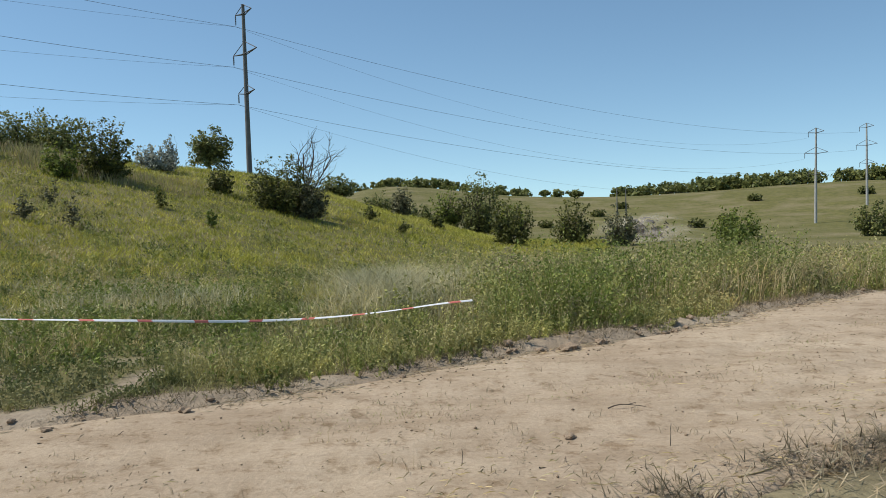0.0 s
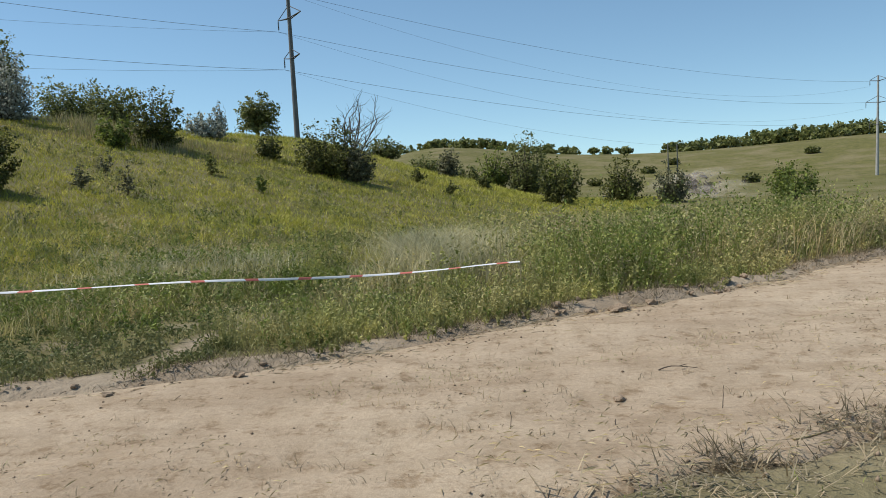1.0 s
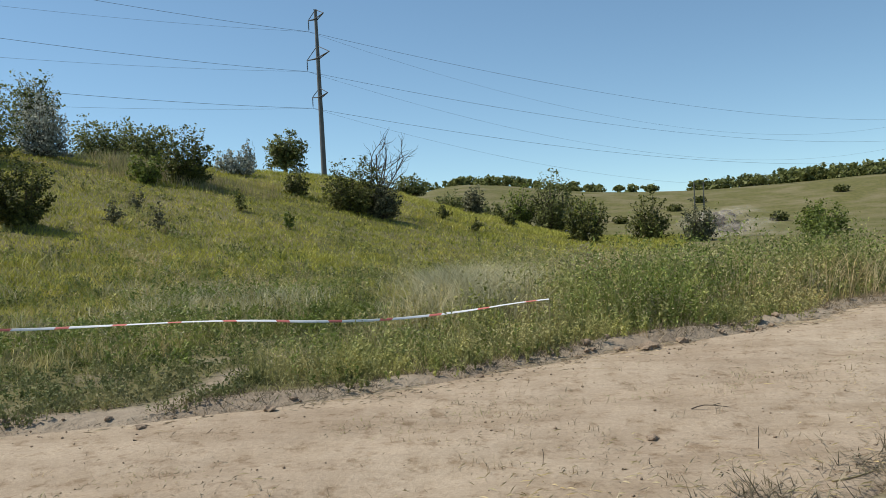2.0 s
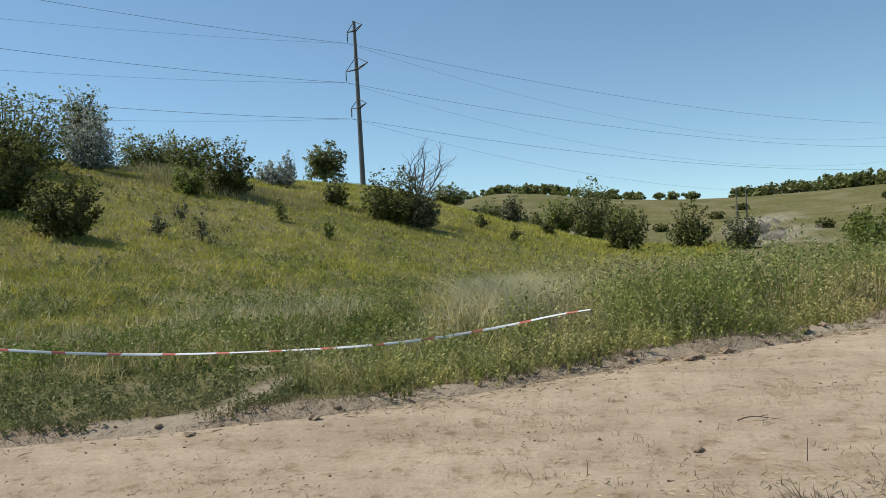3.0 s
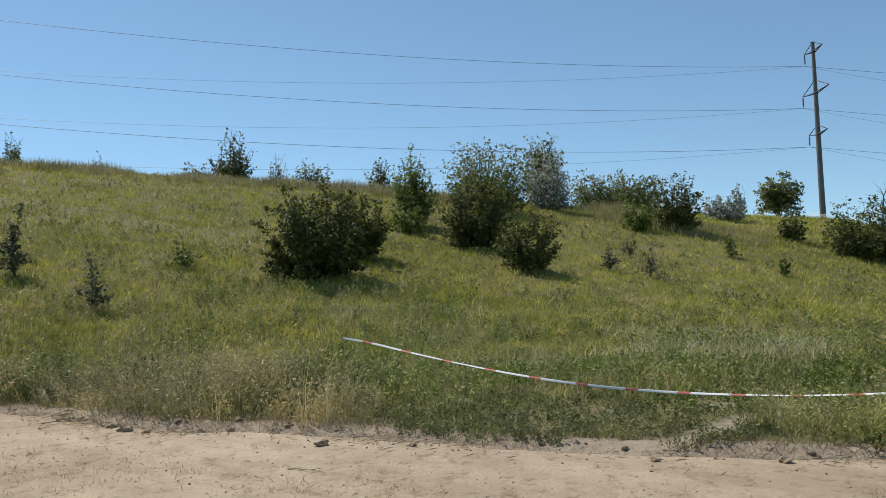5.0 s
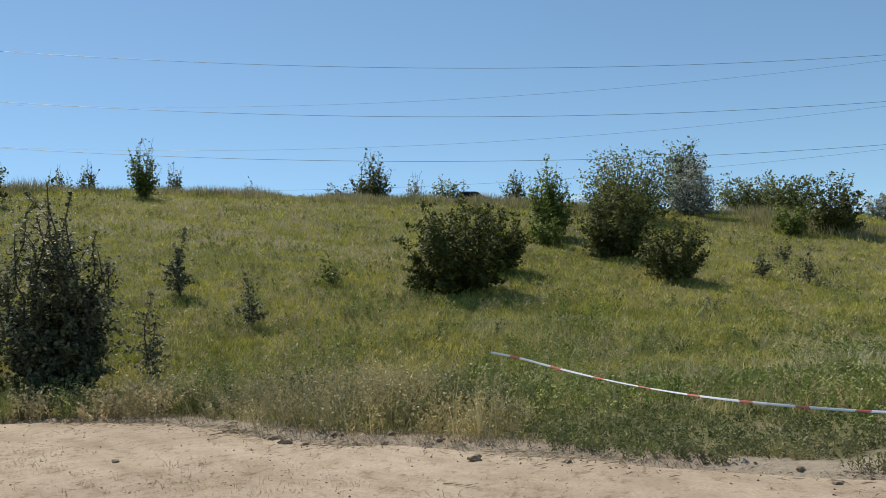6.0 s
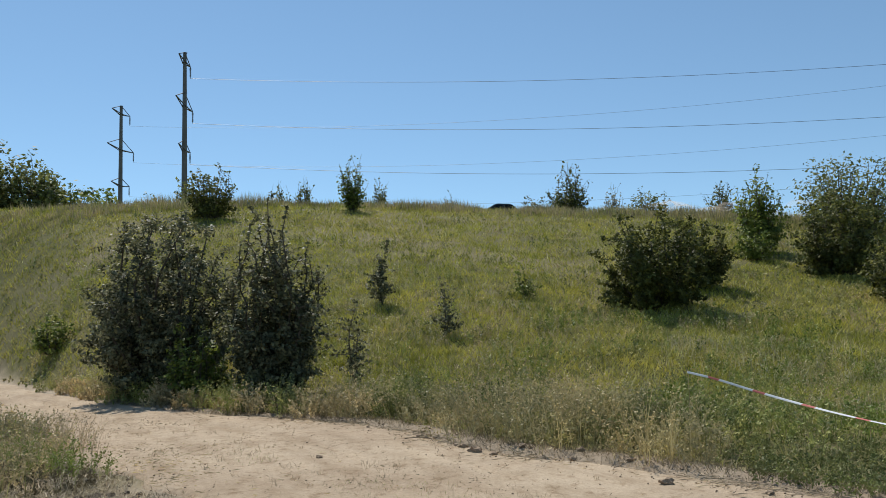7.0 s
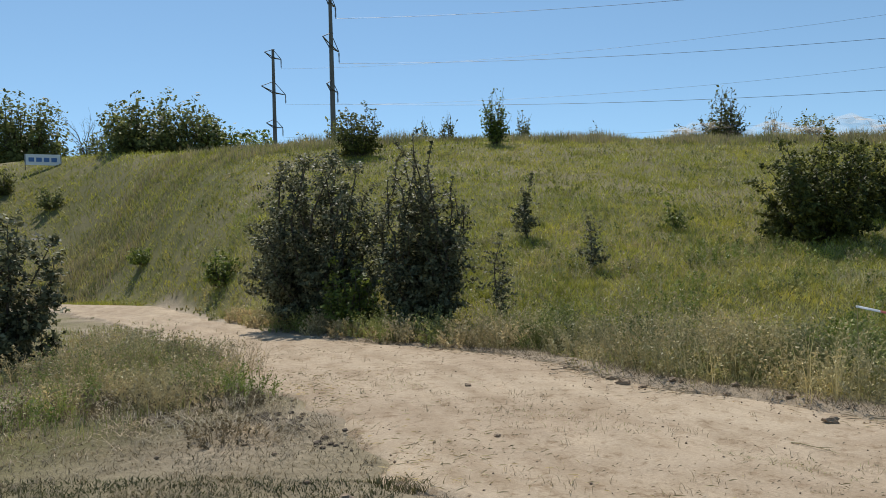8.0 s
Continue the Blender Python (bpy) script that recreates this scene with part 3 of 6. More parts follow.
# name, label, category, x, y, height, width, style, leaf, leaf count, leaf size
WOODY = [
    ("bush", "rounded dark green bush on the hillside with a dead tree behind", "bush", -10.6, 53.6, 3.9, 4.9, "bush", H, 5000, 0.11),
    ("bush", "low grey-green bush beside a dead tree", "bush", -8.7, 54.0, 3.3, 3.2, "bush", P_, 3200, 0.10),
    ("dead_tree", "bare leafless grey tree behind a green bush", "tree", -9.6, 57.0, 5.9, 4.4, "dead", H, 0, 0.1),
    ("tree", "round-crowned acacia tree beside the power pole", "tree", -24.0, 84.0, 5.4, 5.2, "tree", E_, 4200, 0.17),
    ("bush", "small green bush on the slope", "bush", -15.1, 55.4, 2.4, 2.3, "bush", H, 1600, 0.10),
    ("bush", "dense dark green bush on the upper slope", "bush", -20.4, 49.2, 4.2, 4.2, "bush", H, 4600, 0.11),
    ("bush", "light green bush beside a darker one", "bush", -21.9, 46.5, 2.2, 2.7, "bush", B_, 1800, 0.10),
    ("tree", "broad green tree on the hill crest", "tree", -34.9, 66.5, 4.5, 7.0, "bush", E_, 6500, 0.14),
    ("tree", "small green tree on the hill crest", "tree", -30.7, 65.2, 3.7, 5.0, "bush", E_, 4000, 0.13),
    ("bush", "grey-green shrub on the skyline", "bush", -22.6, 64.0, 2.3, 4.0, "bush", S_, 2000, 0.13),
    ("bush", "thin pointed grey shrub on the skyline", "bush", -22.3, 66.5, 3.4, 1.5, "shoots", S_, 700, 0.13),
    ("bush", "green shrub on the falling skyline", "bush", -11.9, 94.4, 3.0, 5.0, "bush", E_, 1800, 0.18),
    ("bush", "green shrub on the falling skyline", "bush", -8.7, 109.8, 3.4, 5.2, "bush", E_, 1600, 0.2),
    ("tree", "small grey-green tree on the lower slope", "tree", -3.7, 80.5, 3.4, 2.8, "bush", P_, 1500, 0.15),
    ("tree", "silvery oleaster tree with pale leaves", "tree", -29.8, 48.8, 4.6, 4.4, "bush", S_, 5200, 0.10),
    ("tree", "tall acacia tree rising behind a silvery tree", "tree", -33.2, 53.6, 6.1, 3.8, "tree", E_, 3200, 0.13),
    ("bush", "large dark green bush in front of taller trees", "bush", -21.9, 29.6, 3.7, 4.2, "bush", H, 11000, 0.085),
    ("bush", "spreading dark green bush casting shade on the slope", "bush", -17.3, 26.7, 2.6, 3.1, "bush", H, 8000, 0.07),
    ("tree", "broad grey-green tree behind dark bushes", "tree", -30.3, 42.2, 5.0, 7.4, "bush", E_, 8000, 0.11),
    ("tree", "upright pear tree with tall leafy shoots", "tree", -27.2, 31.2, 4.5, 3.2, "shoots", B_, 5200, 0.095),
    ("bush", "low yellow-green bush at the foot of a tree", "bush", -25.6, 28.8, 1.5, 2.3, "bush", B_, 1500, 0.09),
    ("tree", "dark upright shrub on the hill crest", "tree", -45.0, 47.0, 3.7, 3.0, "shoots", H, 1500, 0.12),
    ("bush", "large dark green hawthorn bush alone on the slope", "bush", -19.9, 17.6, 3.3, 4.2, "bush", H, 20000, 0.072),
    ("bush", "dark green hawthorn bush beside a larger one", "bush", -22.0, 21.3, 2.9, 3.3, "bush", H, 11000, 0.072),
    ("tree", "dark upright tree with spiky shoots on the crest", "tree", -50.2, 36.3, 4.9, 4.2, "shoots", H, 3000, 0.13),
    ("bush", "low dark shrub on the hill crest", "bush", -53.4, 35.2, 2.8, 3.0, "bush", P_, 1300, 0.12),
    ("bush", "thin grey shrub on the hill crest", "bush", -49.7, 40.2, 3.8, 2.0, "shoots", S_, 900, 0.12),
    ("bush", "rounded green shrub on the hill crest", "bush", -48.0, 42.3, 3.2, 4.0, "bush", E_, 2000, 0.12),
    ("bush", "tall rounded bush with small grey-green leaves by the road", "bush", -20.5, 2.5, 4.95, 4.3, "bush", P_, 38000, 0.058),
    ("bush", "tall dark upright pear bush beside the road", "bush", -17.05, 4.3, 4.6, 2.6, "shoots", P_, 24000, 0.058),
    ("bush", "thin leafy shoot beside the roadside bushes", "bush", -16.6, 6.1, 2.0, 1.1, "sapling", P_, 900, 0.05),
    ("sapling", "lone dark sapling on the open slope", "sapling", -24.0, 9.8, 2.2, 1.3, "sapling", P_, 1300, 0.06),
    ("sapling", "sparse sapling on the open slope", "sapling", -19.2, 9.6, 1.75, 1.2, "sapling", P_, 700, 0.05),
    ("bush", "low bright green bush at the foot of taller bushes", "bush", -18.2, 2.9, 1.8, 1.7, "bush", B_, 2600, 0.06),
    ("bush", "small green bush at the roadside", "bush", -32.0, 0.0, 1.7, 1.8, "bush", B_, 1300, 0.08),
    ("bush", "low yellow-green bush on the slope", "bush", -48.0, -4.3, 1.1, 2.2, "bush", B_, 900, 0.09),
    ("sapling", "thin yellow-green sapling on the slope", "sapling", -22.8, 14.6, 1.3, 1.1, "sapling", B_, 400, 0.06),
    ("bush", "low green bush high on the slope", "bush", -73.3, -13.8, 2.0, 3.0, "bush", E_, 1100, 0.12),
    ("tree", "dark green rounded tree below the crest", "tree", -46.0, 8.0, 3.4, 3.2, "bush", H, 3200, 0.10),
    ("bush", "dark shrub on the skyline beside the pole", "bush", -60.0, 8.8, 3.3, 2.4, "bush", E_, 1100, 0.13),
    ("tree", "light green upright tree on the crest", "tree", -46.0, 16.7, 3.8, 2.3, "shoots", B_, 1800, 0.10),
    ("bush", "spiky green shrub on the crest", "bush", -55.9, 22.6, 3.4, 1.9, "shoots", E_, 900, 0.11),
    ("bush", "spiky green shrub on the crest", "bush", -58.5, 17.3, 3.5, 2.0, "shoots", E_, 900, 0.11),
    ("bush", "spiky green shrub on the crest", "bush", -59.0, 15.4, 3.2, 2.0, "shoots", E_, 900, 0.11),
    ("bush", "tiny dark shrub on the crest", "bush", -53.6, 27.5, 2.1, 1.4, "shoots", P_, 350, 0.10),
    ("tree", "large round green tree behind the crest", "tree", -85.2, -7.1, 8.0, 11.0, "bush", E_, 9500, 0.25),
    ("tree", "wide green tree behind the crest", "tree", -85.5, 1.9, 6.8, 11.0, "bush", B_, 8500, 0.25),
    ("tree", "wide green tree behind the crest", "tree", -84.0, -1.6, 9.0, 7.5, "bush", E_, 6500, 0.25),
    ("tree", "tall green tree behind the crest", "tree", -108.1, -23.3, 10.8, 11.0, "bush", E_, 7500, 0.3),
    ("dead_tree", "thin half-bare tree behind the crest", "tree", -99.5, -14.4, 7.4, 6.0, "dead", E_, 0, 0.2),
    ("tree", "low green tree behind the crest", "tree", -97.0, -13.0, 5.6, 7.0, "bush", E_, 1500, 0.2),
    ("tree", "small round tree behind the crest", "tree", -90.0, 8.7, 7.6, 4.4, "bush", E_, 1800, 0.2),
    ("bush", "dark leafy bush overhanging the roadside", "bush", -14.6, -3.7, 2.9, 2.7, "bush", P_, 13000, 0.06),
    ("bush", "dark bush on the slope above the road", "bush", -80.6, -19.6, 3.2, 3.4, "bush", H, 1500, 0.13),
    ("bush", "dark green bush at the foot of the hill", "bush", 5.8, 62.1, 3.9, 3.7, "bush", H, 3600, 0.12),
    ("tree", "green tree with an uneven crown in the valley", "tree", 5.1, 100.2, 8.0, 6.6, "bush", E_, 4000, 0.19),
    ("tree", "low green tree in the valley", "tree", 1.2, 101.0, 5.4, 5.0, "bush", B_, 1800, 0.19),
    ("tree", "bright green bush in the valley", "bush", 8.8, 96.0, 5.2, 5.0, "bush", B_, 1800, 0.18),
    ("bush", "dark rounded bush in the valley", "bush", 11.6, 67.4, 4.2, 4.1, "bush", H, 3400, 0.12),
    ("bush", "grey-brown bush in the valley", "bush", 14.5, 62.7, 3.1, 3.5, "bush", P_, 2600, 0.12),
    ("bush", "light green bush beyond the roadside weeds", "bush", 22.1, 58.4, 2.9, 4.6, "bush", B_, 2400, 0.12),
    ("bush", "green bush beyond the roadside weeds", "bush", 36.6, 66.0, 3.4, 4.0, "bush", E_, 2000, 0.14),
    ("bush", "pale green shrub on the falling skyline", "bush", -9.4, 125.0, 3.2, 5.8, "bush", E_, 1500, 0.22),
    ("bush", "green shrub on the falling skyline", "bush", -3.0, 118.0, 3.6, 5.2, "bush", E_, 1500, 0.22),
    ("bush", "green shrub on the falling skyline", "bush", 0.9, 119.0, 3.4, 5.0, "bush", H, 1500, 0.22),
    ("sapling", "thin dry sapling in the slope grass", "sapling", -14.2, 31.2, 1.5, 1.0, "sapling", P_, 350, 0.07),
    ("sapling", "thin dry sapling in the slope grass", "sapling", -17.4, 35.9, 1.2, 1.0, "sapling", P_, 300, 0.08),
    ("sapling", "thin dry sapling in the slope grass", "sapling", -15.9, 30.9, 1.1, 1.2, "sapling", P_, 350, 0.07),
    ("sapling", "thin dry sapling in the slope grass", "sapling", -14.7, 42.5, 1.2, 1.2, "sapling", H, 300, 0.08),
    ("sapling", "low green sapling in the slope grass", "sapling", -5.3, 62.2, 1.2, 1.9, "sapling", H, 400, 0.11),
    ("sapling", "low green sapling in the slope grass", "sapling", 0.0, 69.5, 1.3, 1.7, "sapling", H, 350, 0.12),
    ("sapling", "low green sapling in the slope grass", "sapling", -2.5, 57.1, 1.0, 1.2, "sapling", H, 250, 0.1),
    ("sapling", "low green sapling in the slope grass", "sapling", -11.1, 39.4, 1.0, 1.0, "sapling", B_, 250, 0.08),
]
for k, row in enumerate(WOODY):
    woody(*row, seed=11 + k)


# ---- meadow plants ----
def blades(rng, x, y, h, w, lean=0.35, z=None):
    """Curved tapering grass blades as triangles."""
    if z is None:
        off = footpath(x, y) < 0.3
        x, y, h, w = x[off], y[off], h[off], w[off]
        z = ground(x, y)
    n = len(x)
    a = rng.random(n) * 6.283
    face = a + rng.normal(size=n) * 0.6
    dx, dy = np.cos(a), np.sin(a)
    px, py = -np.sin(face), np.cos(face)
    k = lean * (0.3 + rng.random(n)) * h
    base = np.stack([x, y, z - 0.03], -1)
    side = np.stack([px, py, 0 * px], -1) * (w / 2)[:, None]
    mid = base + np.stack([dx * k * 0.35, dy * k * 0.35, h * 0.58], -1)
    top = base + np.stack([dx * k * 1.15, dy * k * 1.15, h * (1.0 - 0.25 * lean * rng.random(n))], -1)
    v = np.stack([base - side, base + side, mid + side * 0.85, mid - side * 0.85, top], 1).reshape(-1, 3)
    o = np.arange(n)[:, None] * 5
    f = (o[:, None] + np.array([[0, 1, 2], [0, 2, 3], [3, 2, 4]])[None]).reshape(-1, 3)
    return v, f


def weeds(rng, x, y, h, leaf, count, bushy=0.25, z=None, splay=None):
    """Herbs: a thin stem that leans (away from its clump's heart, by splay) with small leaves along it."""
    if z is None:
        off = footpath(x, y) < 0.3
        splay = None if splay is None else splay[off]
        x, y, h, leaf = x[off], y[off], h[off], leaf[off]
        z = ground(x, y)
    n = len(x)
    lean = rng.normal(size=(n, 2)) * 0.2 + (0 if splay is None else 0.55 * splay)
    lx, ly = lean[:, 0] * h, lean[:, 1] * h
    base = np.stack([x, y, z - 0.03], -1)
    face = rng.random(n) * 6.283
    side = np.stack([np.cos(face), np.sin(face), 0 * face], -1) * (0.003 + leaf * 0.05)[:, None]
    mid, top = base + np.stack([0.3 * lx, 0.3 * ly, 0.55 * h], -1), base + np.stack([lx, ly, h], -1)
    v0 = np.stack([base - side, base + side, mid + side * 0.8, mid - side * 0.8, top], 1).reshape(-1, 3)
    f0 = (np.arange(n)[:, None, None] * 5 + np.array([[0, 1, 2], [0, 2, 3], [3, 2, 4]])[None]).reshape(-1, 3)
    u = 0.08 + 0.95 * rng.random((n, count)) ** 0.8
    a = rng.random((n, count)) * 6.283
    rad = bushy * h[:, None] * (1.15 - u) * (0.1 + 0.9 * rng.random((n, count)))
    c = np.stack([x[:, None] + lx[:, None] * u ** 1.8 + np.cos(a) * rad, y[:, None] + ly[:, None] * u ** 1.8 + np.sin(a) * rad, z[:, None] + h[:, None] * u], -1).reshape(-1, 3)
    m = len(c)
    ln = np.repeat(leaf, count) * (0.55 + 0.9 * rng.random(m))
    ax = np.stack([np.cos(a.ravel()), np.sin(a.ravel()), 0.5 + 0.9 * rng.normal(size=m)], -1)
    ax /= np.linalg.norm(ax, axis=1)[:, None]
    b = np.cross(ax, rng.normal(size=(m, 3)))
    b /= np.linalg.norm(b, axis=1)[:, None]
    v1 = np.stack([c - ax * ln[:, None] * 0.5, c + b * ln[:, None] * 0.24, c + ax * ln[:, None] * 0.6, c - b * ln[:, None] * 0.24], 1).reshape(-1, 3)
    f1 = (np.arange(m)[:, None, None] * 4 + np.array([[0, 1, 2], [0, 2, 3]])[None]).reshape(-1, 3)
    return np.concatenate([v0, v1]), np.concatenate([f0, f1 + len(v0)])


def stuff(name, label, mat, vf):
    v, f = vf
    return tagged(new(name, mesh_of(name, v, f, MAT[mat])), label, "plants", kind="stuff")


def fan(rng, n, az0, az1, r0, r1, tuft=6, spread=0.10):
    """Tufted places in a sector of the meadow, denser towards its near side."""
    k = n // tuft
    az = np.radians(rng.uniform(az0, az1, k))
    r = r0 * (r1 / r0) ** rng.random(k)
    x = np.repeat(-np.sin(az) * r, tuft) + rng.normal(size=k * tuft) * spread * np.repeat(1 + r / 25, tuft)
    y = np.repeat(np.cos(az) * r, tuft) + rng.normal(size=k * tuft) * spread * np.repeat(1 + r / 25, tuft)
    return x, y


def past(x, y):
    """Metres beyond the road's far edge."""
    return y - road_far(x)


def rank(x, y):
    """Height of the growth in metres."""
    e = past(x, y)
    right = smooth(-1.2, 1.2, x + 0.05 * y)
    left = smooth(5.8, 7.5, -x) * (1 - smooth(2.6, 4.2, e)) * (1 - smooth(13.5, 15.0, -x))
    h = 0.42 + 0.12 * wavy(x, y, 1.7)
    h = h + right * (0.36 * smooth(0.6, 2.6, e) + 0.12 * wavy(x, y, 0.7)) * (1 - 0.4 * smooth(16, 30, y))
    h = h + left * (0.16 * wavy(x, y, 0.6) - 0.06)
    h = h * (0.22 + 0.78 * smooth(0.15, 1.3, e))
    return np.clip(h * (1 - 0.72 * trampled(x, y)), 0.06, 1.4)


rng = np.random.default_rng(5)

def short_blades(rng, x, y, h, w, lean):
    """Short leaning blades, one triangle each."""
    n = len(x)
    a, face = rng.random(n) * 6.283, rng.random(n) * 6.283
    base = np.stack([x, y, ground(x, y) - 0.02], -1)
    side = np.stack([np.cos(face), np.sin(face), 0 * face], -1) * (w / 2)[:, None]
    k = lean * (0.2 + rng.random(n)) * h
    top = base + np.stack([np.cos(a) * k, np.sin(a) * k, h + 0.02], -1)
    return np.stack([base - side, base + side, top], 1).reshape(-1, 3), np.arange(3 * n).reshape(-1, 3)


# hillside
x, y = fan(rng, 380000, -12, 112, 16, 95, 9, 0.11)
r = np.hypot(x, y)
ok = (past(x, y) > 0.7)
x, y, r = x[ok], y[ok], r[ok]
lump = np.clip(0.5 + 0.5 * wavy(x, y, 0.45) + 0.35 * wavy(x, y, 1.6), 0, 1.3)
h = (0.07 + 0.10 * rng.random(len(x)) + 0.13 * lump * rng.random(len(x))) * (1 + 0.7 * smooth(48, 60, r))
stuff("hill_grass", "short yellow-green summer grass covering the hillside", "grass", short_blades(rng, x, y, h, 0.009 + 0.0009 * r, 1.3))

# valley floor and banks: grass
x, y = fan(rng, 85000, -38, 106, 6.0, 26, 7, 0.07)
e = past(x, y)
keep = (e > 0.02 + 0.4 * smooth(0.5, 2.5, x)) & (rng.random(len(x)) < 0.25 + 0.75 * smooth(0.0, 0.7, e)) & (rng.random(len(x)) > 0.75 * trampled(x, y))
keep &= (e > 4.5) | ((x < 0) & (x > -5.9)) | (rng.random(len(x)) < 0.4)
x, y = x[keep], y[keep]
r = np.hypot(x, y)
h = np.minimum(rank(x, y), 0.40 + 0.2 * smooth(0, 2, x)) * (0.35 + 0.7 * rng.random(len(x)) * (0.7 + 0.5 * wavy(x, y, 0.5)))
stuff("meadow_grass", "mixed green and straw-coloured meadow grass beside the road", "valley", blades(rng, x, y, h, 0.004 + 0.0007 * r, 0.75))

# weeds on the right-hand bank and the left-hand bank
def weed_field(n, az0, az1, r0, r1, e0, e1, mat, name, label, hk, count, leaf, bushy, test=None):
    x, y = fan(rng, n, az0, az1, r0, r1, 3, 0.12)
    e = past(x, y)
    keep = (e > e0 + 0.2 * smooth(0.5, 2.5, x)) & (e < e1) & (rng.random(len(x)) > 0.9 * trampled(x, y))
    if test is not None:
        keep &= test(x, y)
    x, y = x[keep], y[keep]
    r = np.hypot(x, y)
    h = rank(x, y) * hk * (0.65 + 0.6 * rng.random(len(x)))
    stuff(name, label, mat, weeds(rng, x, y, h, 1.5 * leaf + 0.0012 * r, count, bushy))


weed_field(3200, -38, 12, 6.5, 40, 0.05, 40, "weed", "roadside_weeds", "dense green and grey roadside weeds along the dirt bank", 1.05, 20, 0.026, 0.22)
weed_field(2600, -38, 12, 6.0, 16, 0.10, 1.6, "herb", "edge_herbs", "low leafy green herbs on the road edge", 1.2, 18, 0.016, 0.45)
weed_field(1700, 36, 72, 7.0, 20, 0.4, 5.0, "weed", "bank_weeds", "grey-green wormwood clumps on the roadside bank", 1.05, 24, 0.020, 0.35)
weed_field(4500, 8, 60, 9.0, 26, 1.0, 20, "herb", "valley_herbs", "scattered leafy green herbs in the meadow grass", 0.9, 16, 0.026, 0.4, lambda x, y: wavy(x, y, 1.3) > 0.05)
weed_field(2600, 74, 104, 12, 45, 0.1, 4.0, "weed", "verge_weeds", "dry green weeds on the verge below the bushes", 1.2, 18, 0.026, 0.35)

weed_field(6500, -2, 104, 19, 58, 2.0, 80, "weed", "hill_herbs", "small green herbs scattered over the hillside grass", 0.75, 12, 0.03, 0.5, lambda x, y: wavy(x, y, 2.1) + 0.5 * wavy(x, y, 0.7) > 0.0)
weed_field(2500, -2, 104, 19, 58, 2.0, 80, "weed_dark", "dark_hill_herbs", "small dark herbs scattered over the hillside grass", 0.8, 12, 0.03, 0.5, lambda x, y: wavy(x + 9, y, 1.6) > 0.1)

# rounded clumps of herbs
def clumps(spots, mat, name, label, leaf=0.03, count=22, per=46):
    xs, ys, hs, ways = [], [], [], []
    for cx, cy, rad, hh in spots:
        d = rad * np.sqrt(rng.random(per))
        a = rng.random(per) * 6.283
        xs.append(cx + d * np.cos(a))
        ys.append(cy + d * np.sin(a))
        ways.append(np.stack([np.cos(a), np.sin(a)], -1) * (d / rad)[:, None])
        hs.append(hh * np.sqrt(np.clip(1.05 - (d / rad) ** 2, 0.08, 1)) * (0.75 + 0.35 * rng.random(per)))
    x, y, h = np.concatenate(xs), np.concatenate(ys), np.concatenate(hs)
    stuff(name, label, mat, weeds(rng, x, y, h, np.full(len(x), leaf) + 0.0012 * np.hypot(x, y), count, 0.32, splay=np.concatenate(ways)))


def along(n, x0, x1, e0, e1, r0, r1, h0, h1):
    out = []
    for _ in range(n):
        cx = rng.uniform(x0, x1)
        out.append((cx, float(road_far(np.array(cx))) + rng.uniform(e0, e1), rng.uniform(r0, r1), rng.uniform(h0, h1)))
    return [q for q in out if trampled(q[0], q[1]) < 0.3]


clumps(along(40, -14.0, -5.9, 0.45, 3.0, 0.35, 0.8, 0.4, 1.05), "wormwood", "wormwood", "rounded grey-green wormwood clumps on the roadside bank", 0.024, 22, 46)
clumps(along(18, -13, -6.0, 0.6, 2.5, 0.3, 0.5, 0.45, 0.85), "weed_dark", "bank_herbs", "dark green leafy herbs on the roadside bank")
clumps(along(26, 1.2, 10, 0.8, 5.0, 0.45, 0.9, 0.75, 1.2), "weed", "tall_weeds", "tall leafy green weeds on the roadside bank")
clumps(along(16, 0.5, 10, 0.6, 5.0, 0.4, 0.75, 0.6, 1.05), "wormwood", "pale_weeds", "pale dry weed clumps on the roadside bank")
clumps(along(30, -26, -13.5, 0.15, 1.0, 0.3, 0.5, 0.35, 0.75), "weed", "verge_clumps", "low weed clumps below the roadside bushes", 0.022, 20, 32)
clumps(along(16, -24, -13.0, 0.1, 0.7, 0.25, 0.4, 0.3, 0.6), "straw", "dry_clumps", "dry straw-coloured weed clumps at the roadside")
clumps([(-math.sin(a) * q, math.cos(a) * q, rr, hh) for a, q, rr, hh in zip(np.radians(rng.uniform(8, 34, 14)), rng.uniform(11, 14.5, 14), rng.uniform(0.5, 0.9, 14), rng.uniform(0.2, 0.34, 14))], "herb", "green_patch", "low bright green herbs on the valley floor")

VERGE = ((-14.2, -0.85), (-13.4, 0.25), (-12.3, 0.3), (-11.6, 0.35), (-11.0, -0.5), (-12.0, -1.3), (-13.0, -1.9), (-14.6, -1.7), (-15.5, -1.0), (-12.6, -0.5))
clumps([(cx, cy, 0.4, 0.5 + 0.06 * (k % 4)) for k, (cx, cy) in enumerate(VERGE)], "dead", "dry_stalks", "tall dry brown stalks on the near verge", 0.012, 16, 34)
clumps([(cx - 0.3, cy - 0.35, 0.45, 0.45 + 0.05 * (k % 3)) for k, (cx, cy) in enumerate(VERGE)], "wormwood", "verge_wormwood", "grey-green wormwood among dry stalks on the near verge", 0.012, 18, 30)


